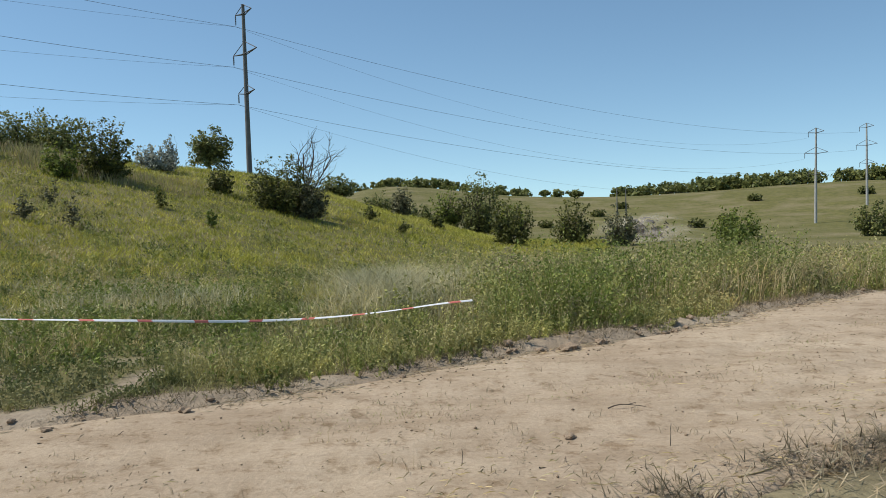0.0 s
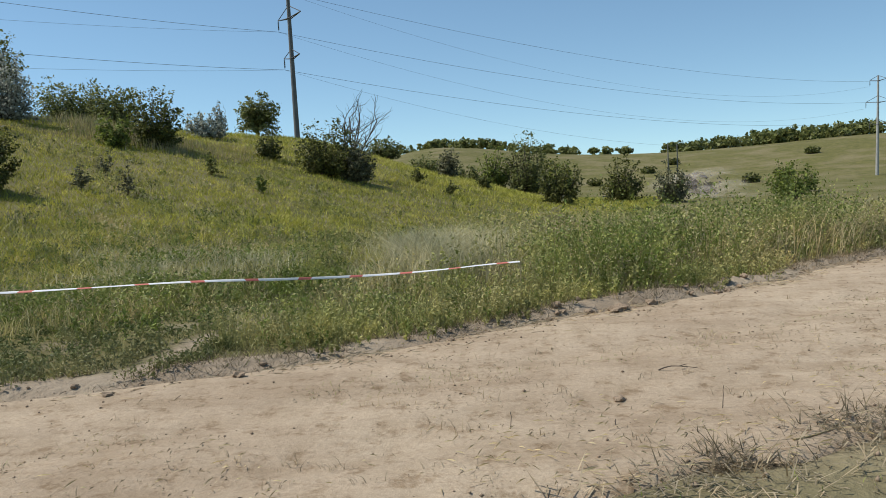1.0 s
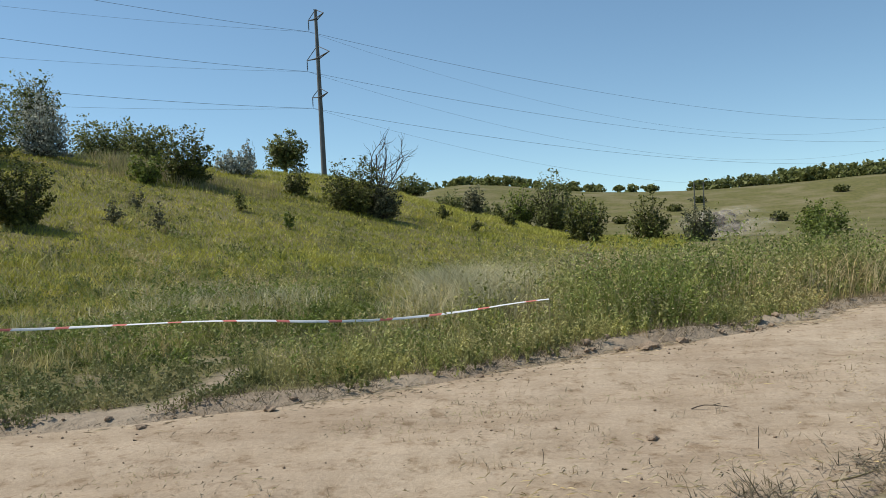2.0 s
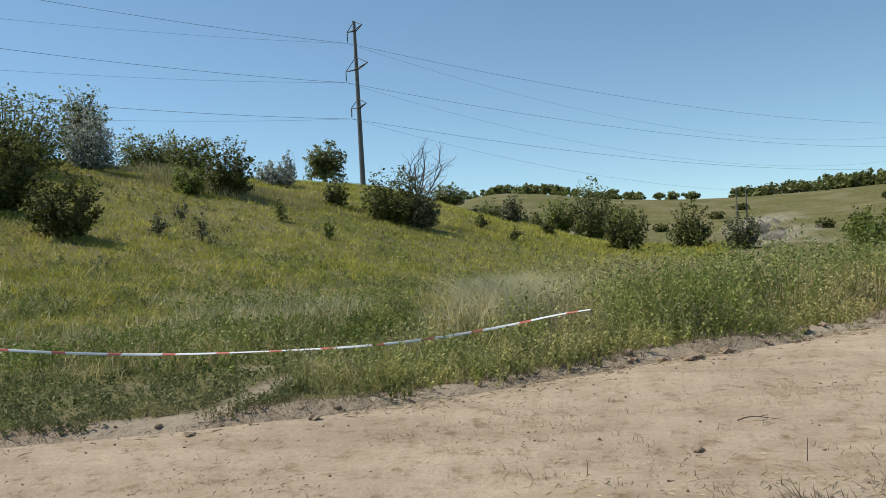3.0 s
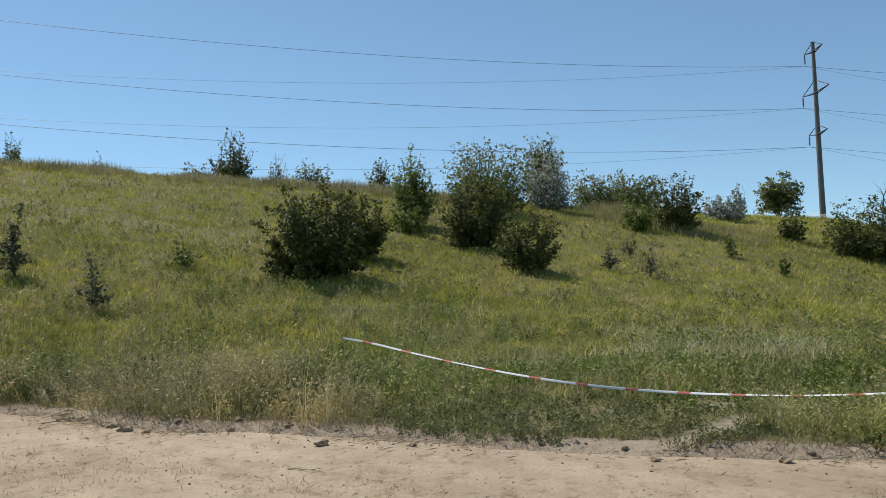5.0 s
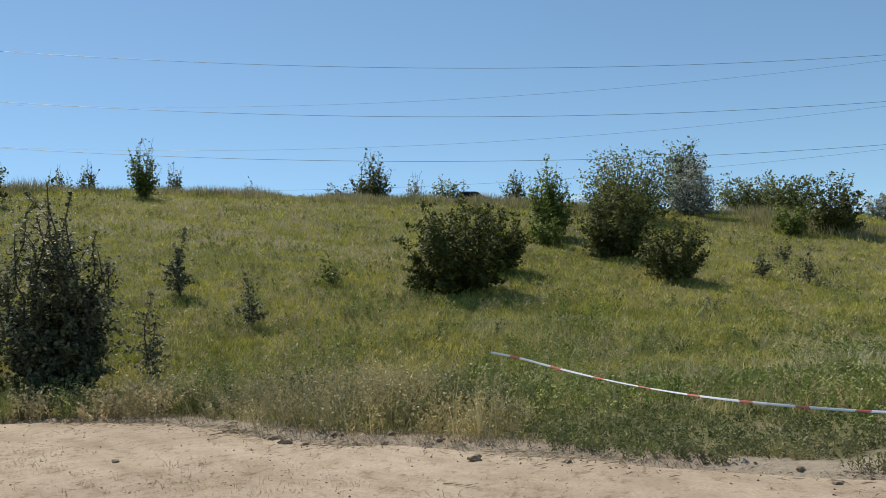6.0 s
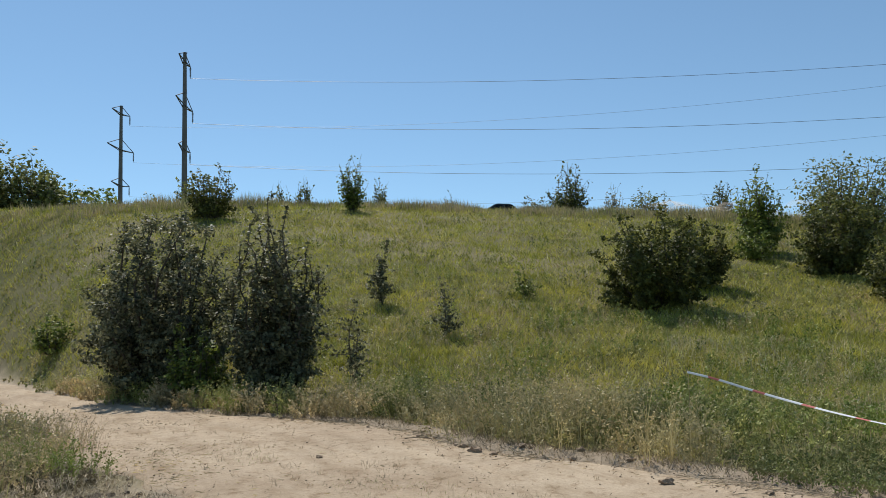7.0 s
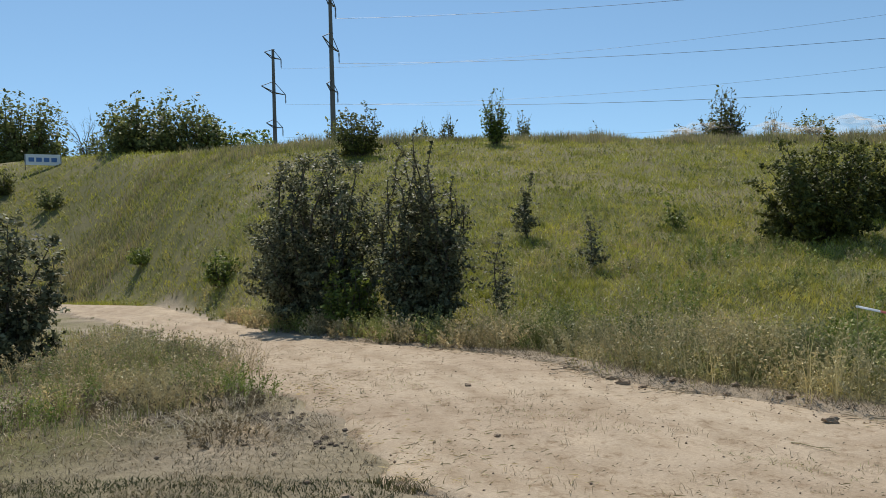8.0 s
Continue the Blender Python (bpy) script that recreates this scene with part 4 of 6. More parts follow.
# the valley floor is a patchwork: each clump of its own kind
def patchwork(n, az0, az1, r0, r1):
    kinds = {"wormwood": [], "herb": [], "weed_dark": [], "weed": [], "plume": [], "straw": []}
    for _ in range(n):
        a, q = radians(rng.uniform(az0, az1)), r0 * (r1 / r0) ** rng.random()
        cx, cy = -math.sin(a) * q, math.cos(a) * q
        if float(past(np.array(cx), np.array(cy))) < 0.9 or trampled(cx, cy) > 0.25:
            continue
        v = float(wavy(cx, cy, 1.5)) + 0.35 * rng.normal()
        kind = "weed_dark" if v < -0.55 else "herb" if v < -0.2 else "wormwood" if v < 0.2 else "weed" if v < 0.4 else "plume" if v < 0.75 else "straw"
        kinds[kind].append((cx, cy, rng.uniform(0.25, 0.75), rng.uniform(0.22, 0.62)))
    return kinds


PATCH_NAMES = {"wormwood": ("grey_wormwood", "grey-green wormwood clumps in the valley meadow"), "herb": ("green_herbs", "leafy green herb clumps in the valley meadow"),
               "weed_dark": ("dark_herbs", "dark green herb clumps in the valley meadow"), "weed": ("meadow_weeds", "yellow-green weed clumps in the valley meadow"),
               "plume": ("pale_grass", "pale grass clumps in the valley meadow"), "straw": ("dry_grass", "dry straw-coloured clumps in the valley meadow")}
for kind, spots in patchwork(330, -3, 72, 9.0, 27).items():
    clumps(spots, kind, *PATCH_NAMES[kind], leaf=0.020, count=14, per=18)
for kind, spots in patchwork(150, -36, -3, 8.3, 22).items():
    clumps([(cx, cy, rr, 1.75 * hh) for cx, cy, rr, hh in spots], kind, "bank_" + PATCH_NAMES[kind][0], PATCH_NAMES[kind][1].replace("in the valley meadow", "on the high roadside bank"), leaf=0.018, count=16, per=20)
for kind, spots in patchwork(340, -2, 100, 19, 50).items():
    clumps([(cx, cy, 1.2 * rr, 0.75 * hh) for cx, cy, rr, hh in spots], kind, "hill_" + PATCH_NAMES[kind][0], PATCH_NAMES[kind][1].replace("in the valley meadow", "on the open hillside"), leaf=0.03, count=9, per=10)
clumps([(-4.7 + 1.5 * float(rng.normal()), 12.6 + 0.6 * float(rng.normal()), 0.5, 0.28) for _ in range(16)], "herb", "green_herb_patch", "bright green leafy herbs on the valley floor", 0.03, 14, 26)


def near_spots(n, x0, x1, d0, d1, r0, r1, h0, h1):
    out = []
    for _ in range(n):
        cx = rng.uniform(x0, x1)
        out.append((cx, float(road_near(np.array(cx))) - rng.uniform(d0, d1), rng.uniform(r0, r1), rng.uniform(h0, h1)))
    return out


clumps(near_spots(15, -16.5, -10.2, 0.5, 3.0, 0.25, 0.5, 0.35, 0.8), "wormwood", "near_weeds", "green and dry weeds on the near verge", 0.02)
clumps(near_spots(12, -16, -9.0, 0.3, 2.4, 0.2, 0.4, 0.25, 0.65), "straw", "near_dry_weeds", "dry straw-coloured weeds on the near verge", 0.02)
clumps(near_spots(7, -14, -9.4, 0.3, 1.6, 0.15, 0.3, 0.3, 0.55), "wormwood", "near_wormwood", "grey-green wormwood on the near verge", 0.02)

clumps([(-10.1, 0.0, 0.5, 0.5), (-9.65, 0.3, 0.4, 0.42), (-10.7, -0.3, 0.5, 0.6), (-11.6, -1.1, 0.6, 0.75), (-11.3, -1.7, 0.6, 0.8), (-10.1, -1.9, 0.5, 0.5), (-9.4, -1.6, 0.4, 0.4), (-8.7, -2.0, 0.4, 0.35)], "herb", "verge_herbs", "half-dry green herbs on the near verge", 0.016)
clumps([(-9.2, -1.1, 0.6, 0.3), (-9.3, -1.9, 0.6, 0.35), (-9.6, -0.6, 0.6, 0.3), (-9.0, 0.1, 0.4, 0.22), (-7.4, 0.05, 0.4, 0.18)], "old_hay", "verge_hay", "tangled brown dead grass on the near verge", 0.018)
clumps(along(26, -2.3, 10, 0.45, 1.3, 0.3, 0.55, 0.25, 0.5), "weed", "skirt_herbs", "low leafy green herbs along the foot of the roadside bank", 0.018, 20, 46)
clumps(along(16, 1.6, 8, 1.0, 3.2, 0.4, 0.75, 0.95, 1.5), "herb", "leafy_herbs", "tall leafy green herbs on the roadside bank")

# pale plume grass in patches
def plumes(n, az0, az1, r0, r1, hh, name, label, mat="plume", test=None, wk=1.0):
    x, y = fan(rng, n, az0, az1, r0, r1, 9, 0.09)
    keep = past(x, y) > 0.4
    if test is not None:
        keep &= test(x, y)
    x, y = x[keep], y[keep]
    r = np.hypot(x, y)
    h = hh * (0.6 + 0.6 * rng.random(len(x)))
    stuff(name, label, mat, blades(rng, x, y, h, (0.003 + 0.0004 * r) * wk, 0.8))


plumes(16000, -3, 9, 10.5, 17, 0.78, "feather_grass", "pale silvery feather grass on the bank", test=lambda x, y: (trampled(x, y) < 0.3) & (rng.random(len(x)) < 1.2 * np.exp(-((x + 0.75 + 0.3 * wavy(x, y, 0.8)) / 1.1) ** 2 - ((y - 14) / 2.6) ** 2)))
plumes(7000, 5, 48, 14, 22, 0.45, "silver_grass", "silvery dry grass patches on the valley floor", test=lambda x, y: wavy(x, y, 2.2) > 0.12)
plumes(9000, -36, -4, 13, 34, 0.85, "tall_dry_grass", "tall straw-coloured grass beyond the weeds", "straw")
for n, mat, name, label in ((45000, "valley", "crest_grass", "taller green-brown grass along the hill crest"), (30000, "dead", "dry_crest_grass", "dry brown grass along the hill crest")):
    x, y = fan(rng, n, 16, 104, 52, 64, 10, 0.25)
    stand = np.clip(0.55 + 0.6 * wavy(x, y, 3.0) + 0.3 * wavy(x, y, 1.1), 0.12, 1.3)
    stuff(name, label, mat, short_blades(rng, x, y, (0.25 + 0.75 * rng.random(len(x))) * stand, 0.03 + 0.04 * rng.random(len(x)), 0.45))
plumes(1300, 44, 84, 10, 19, 0.5, "bank_straw", "dry straw-coloured grass on the roadside bank", "straw", test=lambda x, y: past(x, y) < 3.0)

# trampled herbs on the side track
x, y = fan(rng, 10000, 5, 55, 6.6, 18, 3, 0.14)
keep = (trampled(x, y) > 0.25) & (past(x, y) > 0.05) & (wavy(x, y, 0.45) > -0.85)
x, y = x[keep], y[keep]
stuff("trampled_herbs", "low trampled dark green herbs on a side track", "weed_dark", weeds(rng, x, y, 0.05 + 0.11 * rng.random(len(x)) ** 2, np.full(len(x), 0.030), 14, 0.9))

# dead plants and roots on the crumbled edge of the road
for n, mat, name, label in ((15000, "old_hay", "edge_roots", "brown dead plants and roots on the crumbled road edge"), (5000, "dead", "edge_straw", "pale dry straw on the crumbled road edge")):
    x = rng.uniform(-22, 10, n)
    y = road_far(x) + rng.normal(0.22, 0.24, n)
    ok = (wavy(x, y, 0.5) > -0.35) & (footpath(x, y) < 0.2)
    x, y = x[ok], y[ok]
    stuff(name, label, mat, short_blades(rng, x, y, 0.03 + 0.09 * rng.random(len(x)) ** 2, 0.005 + 0.006 * rng.random(len(x)), 2.4))

# near side of the road: mown stubble, hay and short grass
def near_side(n, x0, x1, y0, y1, hh, mat, name, label, lean, test=None, wk=1.0, tuft=6):
    k = n // tuft
    x = np.repeat(rng.uniform(x0, x1, k), tuft) + rng.normal(size=k * tuft) * 0.07
    y = np.repeat(rng.uniform(y0, y1, k), tuft) + rng.normal(size=k * tuft) * 0.07
    keep = (y < road_near(x) - 0.02) & (np.hypot(x, y) > 2.2)
    if test is not None:
        keep &= test(x, y)
    x, y = x[keep], y[keep]
    r = np.hypot(x, y)
    stuff(name, label, mat, blades(rng, x, y, hh * (0.5 + 0.8 * rng.random(len(x))), (0.004 + 0.0005 * r) * wk, lean))


near_side(15000, -24, -3, -6, 3, 0.09, "dead", "mown_stubble", "dry mown stubble on the near side of the road", 1.2)
near_side(7000, -24, -7.6, -5.5, 0.8, 0.24, "valley", "verge_grass", "tufts of half-dry verge grass on the near side", 0.5, lambda x, y: (wavy(x, y, 0.7) > -0.1) & (y < road_near(x) - 0.3))
tx, ty = np.repeat(rng.uniform(-7.6, -4.2, 5000), 6) + rng.normal(size=30000) * 0.04, np.repeat(rng.uniform(-2.2, 1.45, 5000), 6) + rng.normal(size=30000) * 0.04
keep = (tx > -6.0 + 0.41 * ty + 0.12 * wavy(tx, ty, 0.35)) & (wavy(tx, ty, 0.3) > -0.75 + 0.7 * smooth(0.6, 1.4, ty)) & (np.hypot(tx, ty) > 2.6)
tx, ty = tx[keep], ty[keep]
stuff("short_turf", "short dark green turf at the roadside", "turf", blades(rng, tx, ty, 0.03 + 0.05 * rng.random(len(tx)), np.full(len(tx), 0.009), 0.9, np.where(ty > road_near(tx), np.maximum(road_z(tx, ty), ground(tx, ty)), ground(tx, ty))))
near_side(27000, -13, -5.6, -3.2, 1.2, 0.07, "old_hay", "matted_grass", "matted brown dead grass on the trodden near verge", 1.6, lambda x, y: wavy(x, y, 0.4) > -0.45)
near_side(3500, -2.5, 9, 1.5, 8.5, 0.06, "dead", "cut_hay", "cut hay and stubble on the near roadside", 1.4)
near_side(1600, 0.4, 7, 2.0, 7.0, 0.07, "herb", "short_roadside_grass", "short green grass at the near roadside", 0.7)

# straw litter and small tufts on the road
def litter(n, x0, x1, fn, ln, mat, name, label):
    x = rng.uniform(x0, x1, n)
    y = fn(x, n)
    drift = wavy(x, y, 0.6) + 0.5 * wavy(x, y, 0.2) > rng.normal(0.0, 0.35, n)
    x, y = x[drift], y[drift]
    n = len(x)
    a = rng.normal(size=n) * 1.3 + 0.4
    z = road_z(x, y) + 0.006
    l = ln * (0.3 + rng.random(n))
    d = np.stack([np.cos(a) * l, np.sin(a) * l, rng.random(n) * 0.02], -1)
    c = np.stack([x, y, z], -1)
    s = np.stack([-np.sin(a), np.cos(a), 0 * a], -1) * 0.0013
    v = np.stack([c - s, c + s, c + d * 0.5 + s * 1.2 + np.array([0, 0, 0.008]), c + d], 1).reshape(-1, 3)
    f = (np.arange(n)[:, None] * 4 + np.array([[0, 1, 2]])).reshape(-1, 3)
    f2 = (np.arange(n)[:, None] * 4 + np.array([[0, 2, 3]])).reshape(-1, 3)
    stuff(name, label, mat, (v, np.concatenate([f, f2])))


across = lambda x, n: road_near(x) + (road_far(x) - road_near(x)) * np.clip(rng.normal(0.42, 0.22, n), 0.02, 0.97)
litter(9000, -18, 9, across, 0.035, "dead", "straw_litter", "broken straw lying on the dirt road")
litter(2600, -12, 8, lambda x, n: road_near(x) + 0.1 + np.abs(rng.normal(0, 0.8, n)), 0.09, "straw", "hay_litter", "dry hay scattered along the near road edge")
litter(3500, -16, 9, lambda x, n: road_far(x) - np.abs(rng.normal(0, 0.25, n)), 0.14, "dead", "edge_litter", "dry plant litter along the far road edge")
kx = np.repeat(rng.uniform(-14, 8, 260), 9)
ky = road_near(kx) + (road_far(kx) - road_near(kx)) * np.repeat(np.clip(rng.normal(0.38, 0.2, 260), 0.03, 0.95), 9)
kx, ky = kx + rng.normal(size=len(kx)) * 0.05, ky + rng.normal(size=len(kx)) * 0.03
stuff("road_tufts", "small dead grass tufts on the dirt road", "dead", blades(rng, kx, ky, 0.03 + 0.09 * rng.random(len(kx)), np.full(len(kx), 0.005), 0.8, road_z(kx, ky)))

# the strip of dry grass between the wheel tracks
kx = np.repeat(rng.uniform(-12, 8, 1500), 8)
ku = np.interp(kx, (-12, -9.3, -7.3, -5.2, -0.9, 1.3, 3.1, 8), (0.38, 0.39, 0.42, 0.58, 0.70, 0.54, 0.58, 0.58)) + np.repeat(rng.normal(0, 0.05, 1500), 8)
ky = road_near(kx) + (road_far(kx) - road_near(kx)) * ku
ok = wavy(kx, ky, 0.55) > -0.05
kx, ky = kx[ok] + rng.normal(size=ok.sum()) * 0.05, ky[ok] + rng.normal(size=ok.sum()) * 0.03
for mat, name, label, part_of in (("dead", "strip_straw", "dry grass strip between the wheel tracks", 0), ("herb", "strip_grass", "sparse green grass between the wheel tracks", 1)):
    ok = (np.arange(len(kx)) % 3 == 0) == bool(part_of)
    stuff(name, label, mat, blades(rng, kx[ok], ky[ok], 0.02 + 0.06 * rng.random(ok.sum()) ** 2, np.full(ok.sum(), 0.004), 0.9, road_z(kx[ok], ky[ok])))


# flattened mats of grass on the road
for mat, name, label, spots in (
        ("old_hay", "dead_mat", "flattened mats of brown dead grass on the dirt road", ((-7.3, 2.9), (-8.1, 2.4), (-5.4, 4.15), (-6.3, 1.9), (-9.3, 2.4), (-4.9, 1.4), (-0.9, 6.2), (-0.3, 6.1), (0.5, 6.3), (1.9, 5.9), (2.9, 6.2), (-2.3, 6.0), (-6.9, 1.2), (-7.9, 1.4), (-4.4, 4.6), (-10.6, 3.6), (0.8, 5.5), (-1.8, 5.2))),
        ("herb", "green_mat", "small mats of green grass on the dirt road", ((3.1, 8.0), (3.6, 8.2), (1.3, 6.8), (-5.0, 3.95), (-5.3, 3.85), (-4.75, 4.1), (3.0, 6.25), (-9.8, 3.2)))):
    kx, ky = (np.repeat([q[k] for q in spots], 170) for k in (0, 1))
    kx, ky = kx + rng.normal(size=len(kx)) * 0.19, ky + rng.normal(size=len(kx)) * 0.07 + 0.25 * rng.normal(size=len(kx)) ** 3 * 0.05
    stuff(name, label, mat, blades(rng, kx, ky, 0.008 + 0.035 * rng.random(len(kx)) ** 2, np.full(len(kx), 0.004), 2.2, np.maximum(road_z(kx, ky), ground(kx, ky)) + 0.012))


# sticks on the road
def stick(x, y, turn, length, mat, label, rise=0.0):
    g = np.random.default_rng(int(1000 + 90 * x))
    end = (length * math.cos(radians(rise)), 0, length * math.sin(radians(rise)))
    bits = [limb(g, (0, 0, 0), end, 0.003 if rise else 0.006, 0.002, 0.06, 6)]
    if not rise:
        bits.append(limb(g, bits[0][3][:3], (length * 0.75, 0.16 * length, 0.02), 0.004, 0.002, 0.05, 4))
    ob = new("stick", mesh_of("stick", *tubes(bits, 5), MAT[mat], True))
    ob.matrix_basis = pose(x, y, max(float(road_z(np.array(x), np.array(y))), float(ground(x, y))) + 0.006 - 0.03 * (rise > 0), 0, 0, turn)
    tagged(ob, label, "stick", "sticks on the road")


for sx, sy, turn, length in ((1.6, 6.38, 5, 0.32), (-2.6, 5.9, 8, 0.75), (0.9, 5.05, 25, 0.3), (2.9, 4.9, 40, 0.5), (-8.6, 4.3, 150, 0.5), (-10.2, 4.5, 20, 0.6), (-8.3, -0.25, 200, 0.35)):
    stick(sx, sy, turn, length, "bark", "dark dry twig lying on the dirt road")
for sx, sy, turn, length in ((-5.35, 4.5, 10, 0.45), (-4.8, 4.15, 160, 0.6), (3.3, 5.0, 60, 0.5), (-7.6, 1.0, 15, 0.6), (2.0, 4.75, 30, 0.4)):
    stick(sx, sy, turn, length, "straw", "pale dry stalk lying on the dirt road")
for sx, sy, length in ((1.8, 5.4, 0.17), (0.42, 5.2, 0.13)):
    stick(sx, sy, 30 * sx, length, "bark", "short dry stalk standing in the road dirt", 84)

# crumbs of soil on the road and along its edges
def crumbs(n):
    x = rng.uniform(-18, 9, n)
    u = rng.random(n)
    y = np.where(u < 0.45, road_far(x) - np.abs(rng.normal(0, 0.35, n)), np.where(u < 0.6, road_near(x) + np.abs(rng.normal(0, 0.4, n)), road_near(x) + (road_far(x) - road_near(x)) * rng.random(n)))
    s = 0.003 + 0.012 * rng.random(n) ** 3
    off = u > 0.88
    y = np.where(off, road_near(x) - np.abs(rng.normal(0, 1.0, n)), y)
    s = np.where(off, s * 2.2, s)
    c = np.stack([x, y, np.where(off, ground(x, y), road_z(x, y)) + s * 0.4], -1)
    k = np.array([[1, 0, 0], [-1, 0, 0], [0, 1, 0], [0, -1, 0], [0, 0, 0.8], [0, 0, -0.8]])
    v = c[:, None] + k[None] * s[:, None, None] * (0.6 + 0.8 * rng.random((n, 6, 1)))
    t = np.array([[0, 2, 4], [2, 1, 4], [1, 3, 4], [3, 0, 4], [2, 0, 5], [1, 2, 5], [3, 1, 5], [0, 3, 5]])
    f = (np.arange(n)[:, None, None] * 6 + t[None]).reshape(-1, 3)
    tagged(new("soil_crumbs", mesh_of("soil_crumbs", v.reshape(-1, 3), f, MAT["clod"])), "small crumbs of dry soil on the dirt road", "soil", kind="stuff")


crumbs(3000)

# heaps of cut hay
def hay_heap(x, y, w, h, n, seed, mat="dead"):
    g = np.random.default_rng(seed)
    hx, hy = g.normal(size=n) * w * 0.4, g.normal(size=n) * w * 0.28
    z = float(ground(x, y)) + 0.7 * h * np.exp(-(hx ** 2 + hy ** 2) / (w * 0.4) ** 2) * g.random(n)
    a, l = g.random(n) * 6.283, 0.05 + 0.13 * g.random(n)
    c = np.stack([hx, hy, z - float(ground(x, y)) + 0.01], -1)
    d = np.stack([np.cos(a) * l, np.sin(a) * l, g.normal(size=n) * 0.05], -1)
    s = np.stack([-np.sin(a), np.cos(a), 0 * a], -1) * 0.004
    v = np.stack([c - s, c + s, c + d * 0.6 + s, c + d], 1).reshape(-1, 3)
    f = np.concatenate([np.arange(n)[:, None] * 4 + np.array([[0, 1, 2]]), np.arange(n)[:, None] * 4 + np.array([[0, 2, 3]])])
    ob = new("hay", mesh_of("hay", v, f, MAT[mat]))
    ob.matrix_basis = pose(x, y, float(ground(x, y)))
    tagged(ob, "loose cut dry hay lying beside the road", "hay", kind="stuff")


for k, (hx, hy, hw, hh) in enumerate([(2.3, 4.6, 1.3, 0.22), (3.4, 5.2, 1.4, 0.2), (1.3, 4.1, 0.9, 0.1), (-11.4, -0.7, 1.6, 0.18), (-9.0, 0.1, 1.2, 0.12), (-13.2, -1.6, 1.8, 0.2), (-9.6, -1.2, 1.8, 0.12), (-8.4, -0.6, 1.4, 0.09), (-10.4, 0.1, 1.0, 0.1), (-7.6, 0.5, 1.0, 0.06)]):
    hay_heap(hx, hy, hw, hh, 350 if hx > 0 else 1300, 70 + k)
for k, (hx, hy, hw, hh) in enumerate([(2.45, 5.0, 0.9, 0.2), (3.1, 5.1, 0.9, 0.24), (3.7, 5.3, 0.8, 0.16), (1.55, 4.5, 0.6, 0.1)]):
    hay_heap(hx, hy, hw, 0.85 * hh, 1200, 170 + k, "old_hay")


# ---- clods and stones along the road ----
def clod_mesh(seed):
    bm = bmesh.new()
    bmesh.ops.create_icosphere(bm, subdivisions=2, radius=1.0)
    for v in bm.verts:
        v.co *= 0.75 + 0.5 * noise.noise(v.co * 1.6 + Vector((seed * 7.3, 0, 0))) + 0.12 * noise.noise(v.co * 5 + Vector((seed, 3, 0)))
        v.co.z *= 0.65
    me = bpy.data.meshes.new("soil_clod")
    bm.to_mesh(me)
    bm.free()
    me.materials.append(MAT["clod"])
    return me


CLODS = [clod_mesh(k) for k in range(5)]
for k in range(150):
    u = rng.random()
    cx = float(rng.uniform(0.5, 9)) if u < 0.36 else float(rng.uniform(-18, 0.5))
    off = float(rng.normal(0.10, 0.26))
    cy = float(road_far(np.array(cx))) + off
    s = float(0.014 + 0.05 * rng.random() ** 3 + (0.03 if 1.0 < cx < 3.5 else 0))
    ob = new("soil_clod", CLODS[k % 5])
    z = max(float(ground(cx, cy)), float(road_z(np.array(cx), np.array(cy))) if off < 0 else -1)
    ob.matrix_basis = pose(cx, cy, z + s * 0.25, 0, 0, float(rng.random() * 360)) @ Matrix.Diagonal((s * 1.3, s, s, 1))
    tagged(ob, "dry brown lump of soil on the road edge", "soil clod", "soil clods")
for cx, cy, s in [(1.74, 9.0, 0.11), (1.2, 5.75, 0.05), (-5.85, 5.35, 0.08), (-8.6, 4.75, 0.10), (-9.0, 4.8, 0.07), (-8.3, 4.85, 0.06), (-4.9, 0.75, 0.10), (-5.1, 0.8, 0.07), (-9.4, 3.0, 0.05), (-6.6, 2.4, 0.04)]:
    ob = new("soil_clod", CLODS[int(s * 100) % 5])
    z = float(road_z(np.array(cx), np.array(cy))) if float(road_near(np.array(cx))) < cy < float(road_far(np.array(cx))) else float(ground(cx, cy))
    ob.matrix_basis = pose(cx, cy, z + s * 0.2, 0, 0, cx * 50) @ Matrix.Diagonal((s * 1.2, s, s, 1))
    tagged(ob, "large dry clod of earth lying by the road", "soil clod", "soil clods")


# lumps of turned soil on the near verge
MOIST = []
for k in range(4):
    me = clod_mesh(20 + k)
    me.materials.clear()
    me.materials.append(MAT["moist_clod"])
    MOIST.append(me)
for hx, hy, sx, sy, n in [(-8.45, -0.55, 0.26, 0.12, 44), (-8.2, 0.4, 0.18, 0.09, 34), (-7.8, 0.72, 0.22, 0.1, 34), (-6.9, 0.9, 0.3, 0.12, 12)]:
    for _ in range(n):
        cx, cy = float(rng.normal(hx, sx)), float(rng.normal(hy, sy))
        q = float(0.012 + 0.04 * rng.random() ** 2)
        z = float(ground(cx, cy))
        if cy > float(road_near(np.array(cx))):
            z = max(z, float(road_z(np.array(cx), np.array(cy))))
        ob = new("soil_clod", MOIST[_ % 4])
        ob.matrix_basis = pose(cx, cy, z + q * 0.25, 0, 0, float(rng.random() * 360)) @ Matrix.Diagonal((q * 1.3, q, q, 1))
        tagged(ob, "dark crumbly lump of turned soil on the verge", "soil clod", "soil clods")


